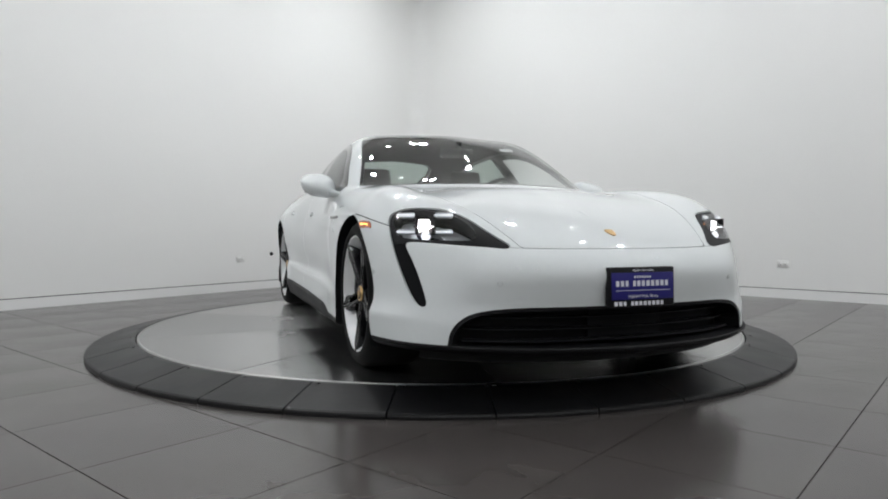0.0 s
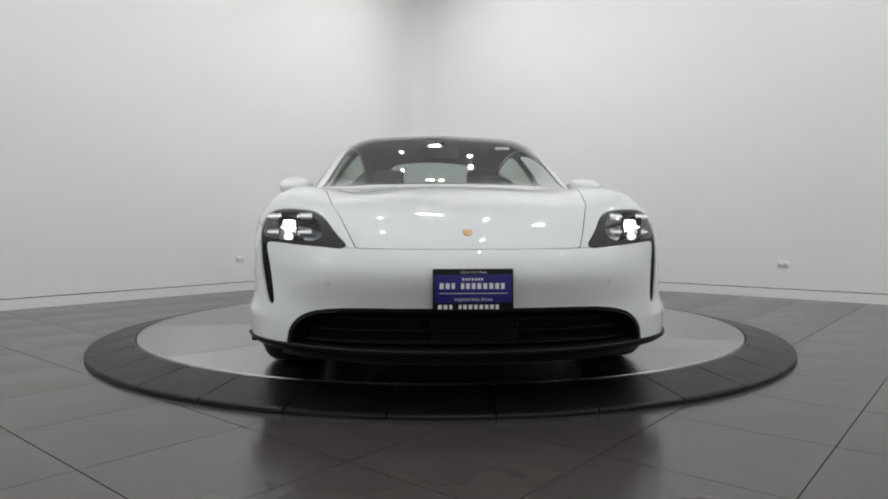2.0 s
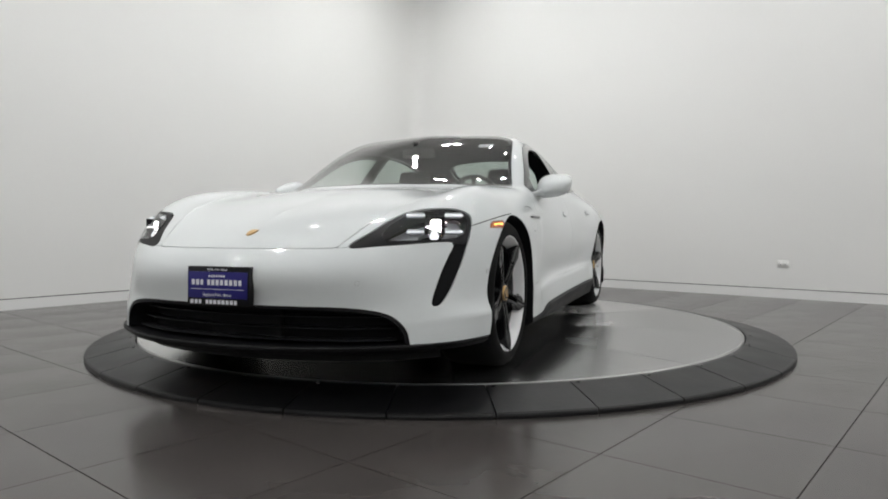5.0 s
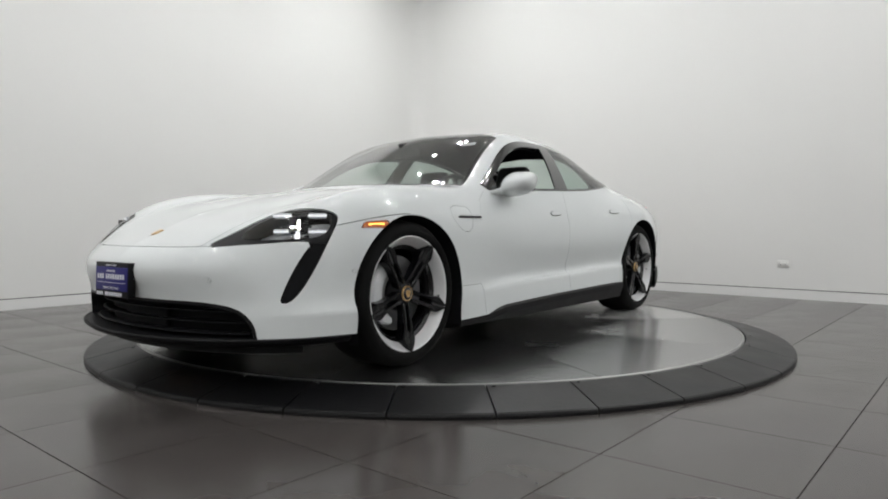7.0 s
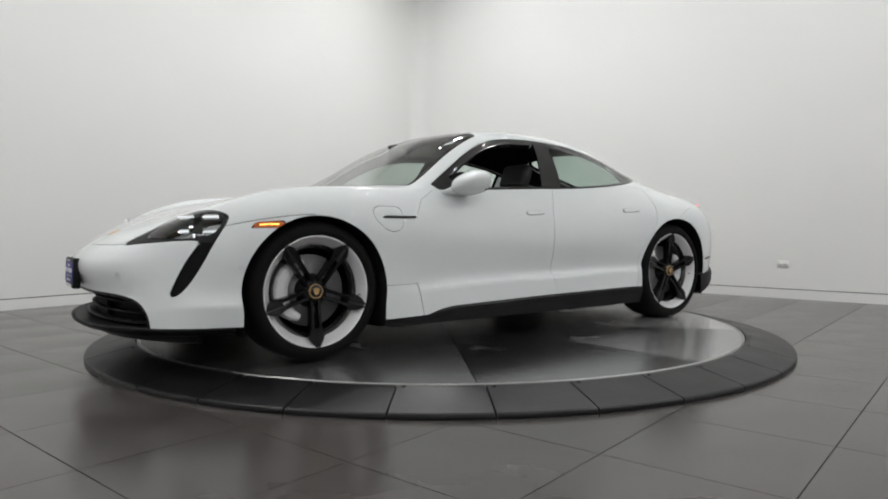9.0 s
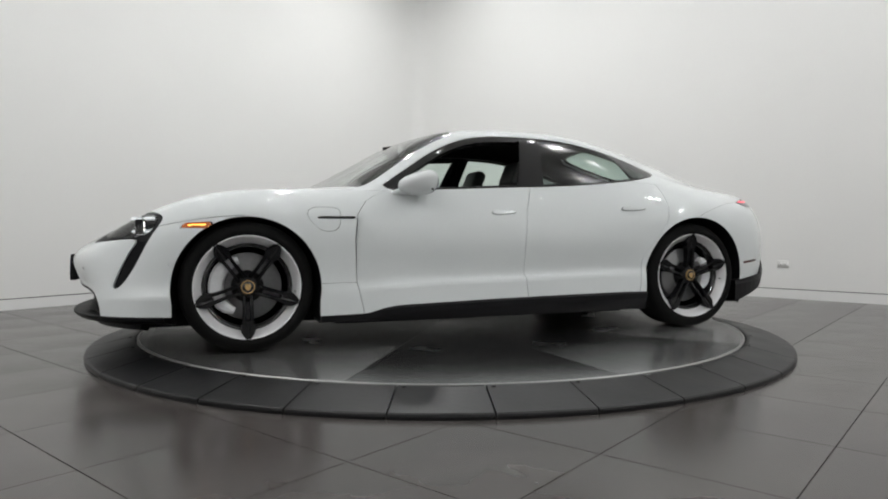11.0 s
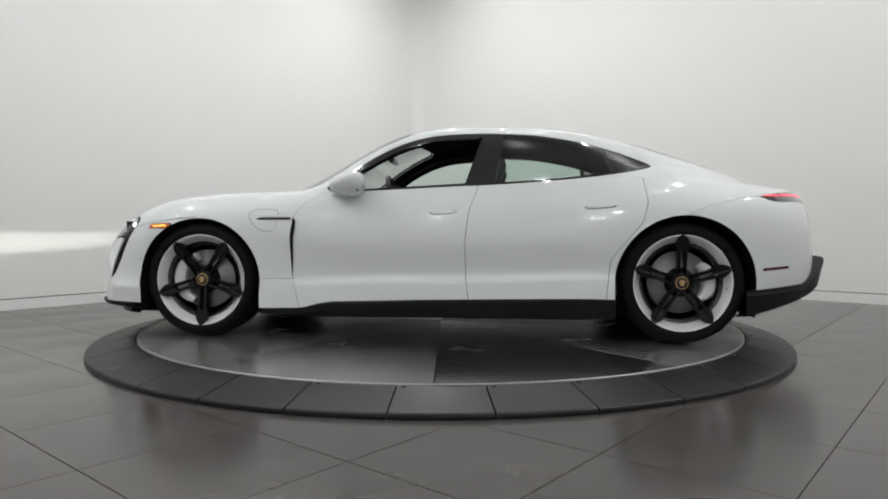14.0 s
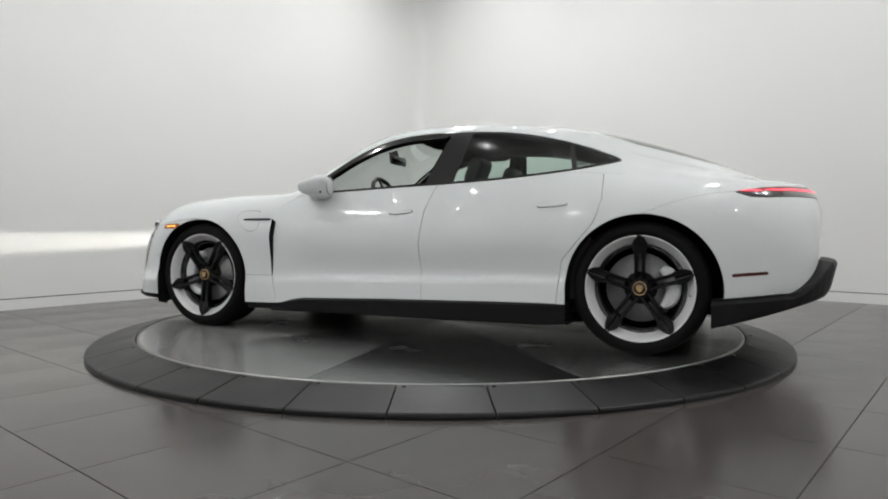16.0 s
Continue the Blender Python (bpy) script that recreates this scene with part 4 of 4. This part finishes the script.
def tail_trim(car):
    # black diffuser: a tall apron round the tail, rising at the middle
    half = plan_curve(LOW, 0.0, None, 12, 17)[6:]
    path = [tuple(v) for v in half] + [(-x, y, z) for x, y, z in half[-2::-1]]
    bm = bmesh.new()
    rings = []
    for x, y, z in path:
        k = min(1, max(0, (.775 - abs(x)) / .25))
        low = .170 + .145 * min(1, max(0, (y - 1.88) / .52))
        d = Vector((x * .35, max(0.0, y - 1.9), 0)).normalized()
        top = .318 + .03 * min(1, (y - 1.88) / .33) + .165 * k
        out = .002 + .070 * k
        prof = [(-.05, top), (.004, top), (out, top - .012), (out + .006, top - .03), (out * .62 + .004, max(low + .02, top - .16)), (out * .40, low), (-.25, low - .03)]
        rings.append([bm.verts.new((x + d.x * o, y + d.y * o, h)) for o, h in prof])
    for a, b in zip(rings, rings[1:]):
        for i in range(len(a) - 1):
            bm.faces.new((a[i], a[i + 1], b[i + 1], b[i]))
    bmesh.ops.recalc_face_normals(bm, faces=bm.faces[:])
    part("rear_diffuser", bm, BLACK, car, "satin black rear diffuser")


def sills(car, whole):
    low = whole.q[:, 1] < 3.6
    flank = whole.p[low]
    for s in (-1, 1):
        bm = bmesh.new()
        rings = []
        for i in range(25):
            y = -1.02 + 2.145 * i / 24
            top = np.interp(y, [-1.02, -.72, -.62, .05, .75, 1.1], [.195, .205, .232, .250, .262, .266])
            grow = np.interp(y, [-1.02, -.75, -.6, 1.1], [-.018, -.006, .004, .004])
            prof = [(.90, top + .004), (.955 + grow, top), (.966 + grow, top - .012), (.962 + grow, top - .045), (.935 + grow, .146), (.86, .138), (.60, .135)]
            rings.append([bm.verts.new((x * s, y, h)) for x, h in prof])
        for a, b in zip(rings, rings[1:]):
            for k in range(len(a) - 1):
                bm.faces.new((a[k], a[k + 1], b[k + 1], b[k]))
        bm.faces.new(rings[0]); bm.faces.new(rings[-1][::-1])
        bmesh.ops.recalc_face_normals(bm, faces=bm.faces[:])
        part("side_sill", bm, BLACK, car, "satin black side sill")
        # air outlet slot ahead of the door and the blade over it
        part("fender_blade", slab_side([(-1.035, .733), (-1.04, .742), (-.832, .747), (-.826, .740), (-.835, .734)], .944 * s, .956 * s), GLOSS, car, "black horizontal fender blade")
        bm = bmesh.new()
        rows = []
        for i in range(25):
            z = .375 + .367 * i / 24
            y = float(np.interp(z, [q for p, q in FENDER_DOOR[::-1]], [p for p, q in FENDER_DOOR[::-1]]))
            w = float(outlet_width(z))
            x = float(flank[np.argmin((flank[:, 1] - y) ** 2 + (flank[:, 2] - z) ** 2)][0]) - .0012
            rows.append([bm.verts.new(v) for v in ((x * s, y - .002, z), ((x - .044 * w) * s, y + .016 * w, z), ((x - .07) * s, y + .016 * w, z))])
        for p, q in zip(rows, rows[1:]):
            for k in range(2):
                bm.faces.new((p[k], p[k + 1], q[k + 1], q[k]))
        part("fender_outlet", bm, DARK, car)
        # wheel-arch liners
        for y, r, half in ((HUB_F, .392, .385), (HUB_R + .012, .403, .402)):
            outline = [(y + half, .16), (y + half, .26)] + [(y + r * math.cos(a), HUB_Z + r * math.sin(a)) for a in [math.pi * i / 36 for i in range(37)]] + [(y - half, .26), (y - half, .16)]
            bm = bmesh.new()
            rows = []
            for py, pz in outline:
                near = flank[np.argmin((flank[:, 1] - py) ** 2 + (flank[:, 2] - max(pz, .24)) ** 2)]
                edge = float(near[0]) + .0005
                d = Vector((0, y - py, (HUB_Z - pz) if pz > HUB_Z else 0)).normalized() * .003
                rows.append([bm.verts.new((x * s, py + d.y, pz + d.z)) for x in (.30, .70, edge)])
            for a, b in zip(rows, rows[1:]):
                for i in range(2):
                    bm.faces.new((a[i], a[i + 1], b[i + 1], b[i]))
            bm.faces.new([r[0] for r in rows])
            part("wheel_arch_liner", bm, DARK, car)


def slab_side(outline, x0, x1):
    bm = slab(outline, 0, 1)
    for v in bm.verts:
        v.co = Vector((x1 if v.co.z > .5 else x0, v.co.x, v.co.y))
    bmesh.ops.recalc_face_normals(bm, faces=bm.faces[:])
    return bm


def mirror_unit(car, s):
    """Door mirror: a rounded shell on a foot, with glass behind and a small black eye."""
    e = new("door_mirror")
    e.parent = car
    tagged(e, "white rounded door mirror")
    bm = bmesh.new()
    bmesh.ops.create_uvsphere(bm, u_segments=32, v_segments=20, radius=1)
    for v in bm.verts:
        x, y, z = v.co
        back = y > 0
        x, y, z = (math.copysign(abs(q) ** .72, q) for q in (x, y, z))
        y2 = (0.34 if back else 0.66) * y
        sq = 1 - .18 * max(0, -y)
        v.co = Vector((x * .106 * sq + (.02 * z), (y2 * .215), z * .068 * (1 - .45 * max(0, -y)) - .014 * max(0, -y) - .010 * (1 - x) * max(0, -z)))
    smooth_edges(bm)
    m = Matrix.Translation((.957 * s, -.435, .950)) @ Matrix.Rotation(math.radians(17 * s), 4, "Z") @ Matrix.Diagonal((s, 1, 1, 1))
    shell = part("shell", bm, PAINT, e)
    for v in shell.data.vertices:
        v.co = m @ v.co
    if s < 0:
        shell.data.flip_normals()
    g = bmesh.new()
    bmesh.ops.create_circle(g, cap_ends=True, segments=32, radius=1)
    for v in g.verts:
        v.co = m @ Vector((v.co.x * .088, .0605, v.co.y * .060))
    bmesh.ops.solidify(g, geom=g.faces[:], thickness=.003)
    part("mirror_glass", g, CHROME, e)
    eye = bmesh.new()
    bmesh.ops.create_uvsphere(eye, u_segments=12, v_segments=8, radius=.008)
    for v in eye.verts:
        v.co = m @ (v.co + Vector((.080, .020, -.043)))
    part("marker_eye", eye, GLOSS, e)
    foot = bmesh.new()
    rings = []
    for x, y, z, w, h in ((.850, -.515, .890, .080, .018), (.885, -.505, .900, .072, .022), (.915, -.480, .910, .070, .030), (.950, -.450, .928, .074, .042)):
        rings.append([foot.verts.new((x * s, y + w * math.cos(a), z + h * math.sin(a))) for a in [2 * math.pi * i / 16 for i in range(16)]])
    for a, b in zip(rings, rings[1:]):
        for i in range(16):
            foot.faces.new((a[i], a[(i + 1) % 16], b[(i + 1) % 16], b[i]))
    bmesh.ops.recalc_face_normals(foot, faces=foot.faces[:])
    part("foot", smooth_edges(foot), PAINT, e)


def plate(car):
    """Front dealer plate: dark holder, blue face, white lettering strokes."""
    e = new("dealer_plate")
    e.parent = car
    e.matrix_basis = Matrix.Translation((.0, -2.399, .445)) @ Matrix.Rotation(math.radians(-2), 4, "X")
    tagged(e, "dark blue dealer plate in a black holder with white print")
    part("holder", block(-.153, .153, -.006, .03, -.078, .078, .005), BLACK, e)
    part("face", block(-.146, .146, -.0085, -.004, -.050, .056, .001), BLUE, e)

    def word(body, size, z, x=0.0):
        c = bpy.data.curves.new("words", "FONT")
        c.body, c.size, c.align_x, c.extrude = body, size, "CENTER", .0003
        o = bpy.data.objects.new("words", c)
        me = bpy.data.meshes.new_from_object(o)
        bpy.data.objects.remove(o)
        me.materials.clear()
        me.materials.append(PRINT)
        part("words", me, parent=e, m=Matrix.Translation((x, -.0095, z)) @ Matrix.Rotation(math.radians(90), 4, "X"))

    def bars(widths, x0, z, h, depth=.0095):
        """A name as plain upright bars of its size."""
        x = x0
        for w in widths:
            if w > 0:
                bm = bmesh.new()
                outline = [(0, 0), (w * .78, 0), (w * .78, h), (0, h)]
                front = [bm.verts.new((x + u, -depth, z + v)) for u, v in outline]
                back = [bm.verts.new((x + u, -.006, z + v)) for u, v in outline]
                bm.faces.new(front)
                for i in range(4):
                    bm.faces.new((front[i - 1], front[i], back[i], back[i - 1]))
                bmesh.ops.recalc_face_normals(bm, faces=bm.faces[:])
                part("name_bar", bm, PRINT, e)
            x += abs(w) + .0035

    def line(x0, x1, z, h):
        part("name_bar", block(x0, x1, -.0095, -.006, z, z + h), PRINT, e)
    word("Highland Park, Illinois", .0165, -.0425)
    word("Highland Park, Illinois", .0115, .0615)
    bars([.0085] * 7, -.042, .034, .009)
    bars([.019, .019, .016, -.012, .016, .018, .018, .019, .019, .019, .019, .017], -.1275, .002, .022)
    line(-.130, .130, -.0155, .002)
    bars([.018, .018, .014, -.014, .014, .017, .017, .017, .017, .017, .017, .015], -.134, -.074, .016, .0085)


def badge(car):
    bm = slab([(-.022, .030), (-.024, .0), (-.014, -.026), (0, -.034), (.014, -.026), (.024, .0), (.022, .030), (0, .034)], 0, .004, .001)
    part("hood_emblem", bm, GOLD, car, "small gold shield emblem", m=Matrix.Translation((0, -2.185, .6565)) @ Matrix.Rotation(math.radians(25), 4, "X") @ Matrix.Diagonal((.85, .9, 1, 1)))


def seat(car, x, y, back=20, rear=False):
    e = new("seat")
    e.parent = car
    e.matrix_basis = Matrix.Translation((x, y, .36))
    tagged(e, "black leather car seat")
    w = .25
    part("cushion", block(-w, w, -.27, .22, .0, .15, .05, 3), CABIN, e)
    tilt = Matrix.Translation((0, .20, .10)) @ Matrix.Rotation(math.radians(-back), 4, "X")
    part("backrest", block(-w, w, -.06, .07, .0, .56 if not rear else .50, .05, 3), CABIN, e, m=tilt)
    part("headrest", block(-.13, .13, -.045, .045, .55 if not rear else .46, .73 if not rear else .60, .035, 3), CABIN, e, m=tilt)
    for k in (-.2, .2):
        part("side_bolster", block(k - .05, k + .05, -.11, .03, .05, .44, .03, 2), CABIN, e, m=tilt)


def cabin(car):
    part("floor_pan", block(-.78, .78, -.95, 1.75, .20, .30), DARK, car)
    # Unseen wider underbody, added to keep light off the disc below.
    part("wide_underbody", block(-.84, .84, -.93, 1.02, .122, .20, .02), DARK, car)
    part("underbody", block(-.62, .62, -2.0, 1.75, .118, .21, .02), DARK, car)
    for sx in (-1, 1):
        part("door_card", block(sx * .80 - .03, sx * .80 + .03, -.80, 1.25, .28, .885, .02), CABIN, car)
        for hy in (HUB_F, HUB_R):
            part("axle_arm", block(sx * .45 - .2, sx * .45 + .2, hy - .035, hy + .035, .20, .26, .01), DARK, car)
    bm = bmesh.new()
    rings = []
    for y, z in ((-.98, .87), (-.80, .905), (-.62, .91), (-.50, .89), (-.46, .80), (-.52, .55), (-.60, .35)):
        rings.append([bm.verts.new((x, y + .06 * abs(x) ** 2, z - .02 * abs(x))) for x in (-.76, -.5, -.25, 0, .25, .5, .76)])
    for a, b in zip(rings, rings[1:]):
        for i in range(6):
            bm.faces.new((a[i], a[i + 1], b[i + 1], b[i]))
    bmesh.ops.recalc_face_normals(bm, faces=bm.faces[:])
    part("dashboard", smooth_edges(bm), CABIN, car)
    part("instrument_hood", block(.20, .56, -.64, -.48, .90, .945, .015), CABIN, car)
    part("centre_console", block(-.14, .14, -.55, .75, .30, .58, .04, 3), CABIN, car)
    for x, y, r in ((.38, -.02, False), (-.38, -.02, False), (.34, .93, True), (-.34, .93, True)):
        seat(car, x, y, 22 if not r else 26, r)
    wheel_e = new("steering_wheel")
    wheel_e.parent = car
    wheel_e.matrix_basis = Matrix.Translation((.38, -.25, .865)) @ Matrix.Rotation(math.radians(-66), 4, "X")
    tagged(wheel_e, "black leather steering wheel")
    ring = [(.178 + .015 * math.cos(a), .015 * math.sin(a)) for a in [2 * math.pi * i / 12 for i in range(13)]]
    part("steering_rim", lathe(ring, 48, "z"), CABIN, wheel_e)
    part("steering_hub", block(-.06, .06, -.05, .05, -.02, .02, .015), CABIN, wheel_e)
    for a in (0, 180, 270):
        part("steering_spoke", block(.04, .17, -.014, .014, -.006, .006, .004), CABIN, wheel_e, m=Matrix.Rotation(math.radians(a), 4, "Z"))
    mir = part("rear_view_mirror", block(-.12, .12, -.018, .018, -.035, .035, .015, 3), GLOSS, car, m=Matrix.Translation((.0, -.36, 1.195)) @ Matrix.Rotation(math.radians(12), 4, "X"))
    part("mirror_stem", block(-.012, .012, -.06, .01, .02, .08, .004), GLOSS, mir)
    part("parcel_shelf", block(-.50, .50, 1.35, 1.85, .84, .90, .02), CABIN, car)


def small_marks(car):
    # parking sensors in the bumpers, price ticket in the windscreen
    for x, y, z, a in ((.56, -2.268, .46, 25), (-.56, -2.268, .46, -25), (.948, -1.80, .49, 78), (-.948, -1.80, .49, -78)):
        part("parking_sensor", lathe([(.0088, .002), (.0088, -.0004), (.0104, -.0004), (.0104, .002)], 18), SATIN, car, m=Matrix.Translation((x, y, z)) @ Matrix.Rotation(math.radians(90 + a), 4, "Z"))
    part("paper_ticket", block(-.05, .05, -.001, .001, -.022, .022), PRINT, car, "small white paper ticket", m=Matrix.Translation((.44, -.225, 1.245)) @ Matrix.Rotation(math.radians(-62), 4, "X"))
    for s in (-1, 1):
        part("lit_marker_strip", block(-.003, .003, -.045, .045, -.004, .004, .001), AMBER_LIT, car, m=Matrix.Translation((.9555 * s, -1.668, .696)) @ Matrix.Rotation(math.radians(-8.5 * s), 4, "Z") @ Matrix.Rotation(math.radians(2.5), 4, "X"))


def build_car():
    car = new("car")
    lamp, mouth, whole = skin(car)
    for fl in (False, True):
        headlight(car, lamp, fl)
    nose_trim(car, mouth)
    tail_trim(car)
    sills(car, whole)
    spoke = spoke_mesh()
    for s in (-1, 1):
        wheel(car, .926 * s, HUB_F, 180, (108, 242), spoke)
        wheel(car, .926 * s, HUB_R, 0, (-40, 45), spoke)
        mirror_unit(car, s)
    plate(car)
    badge(car)
    cabin(car)
    small_marks(car)
    return tagged(car, "white four-door electric sports saloon with headlights lit", "car")


car = build_car()
floor_tiles(floor)


def motions():
    times = [k * 0.25 for k in range(65)]
    turn = [Matrix.Rotation(math.radians(19.96 - 8.277 * t), 4, "Z") for t in times]
    walk(car, [(t, m @ pose(-0.022, -0.005, TABLE_Z)) for t, m in zip(times, turn)])
    walk(disc, [(t, m @ pose(0, 0, TABLE_Z)) for t, m in zip(times, turn)])


motions()
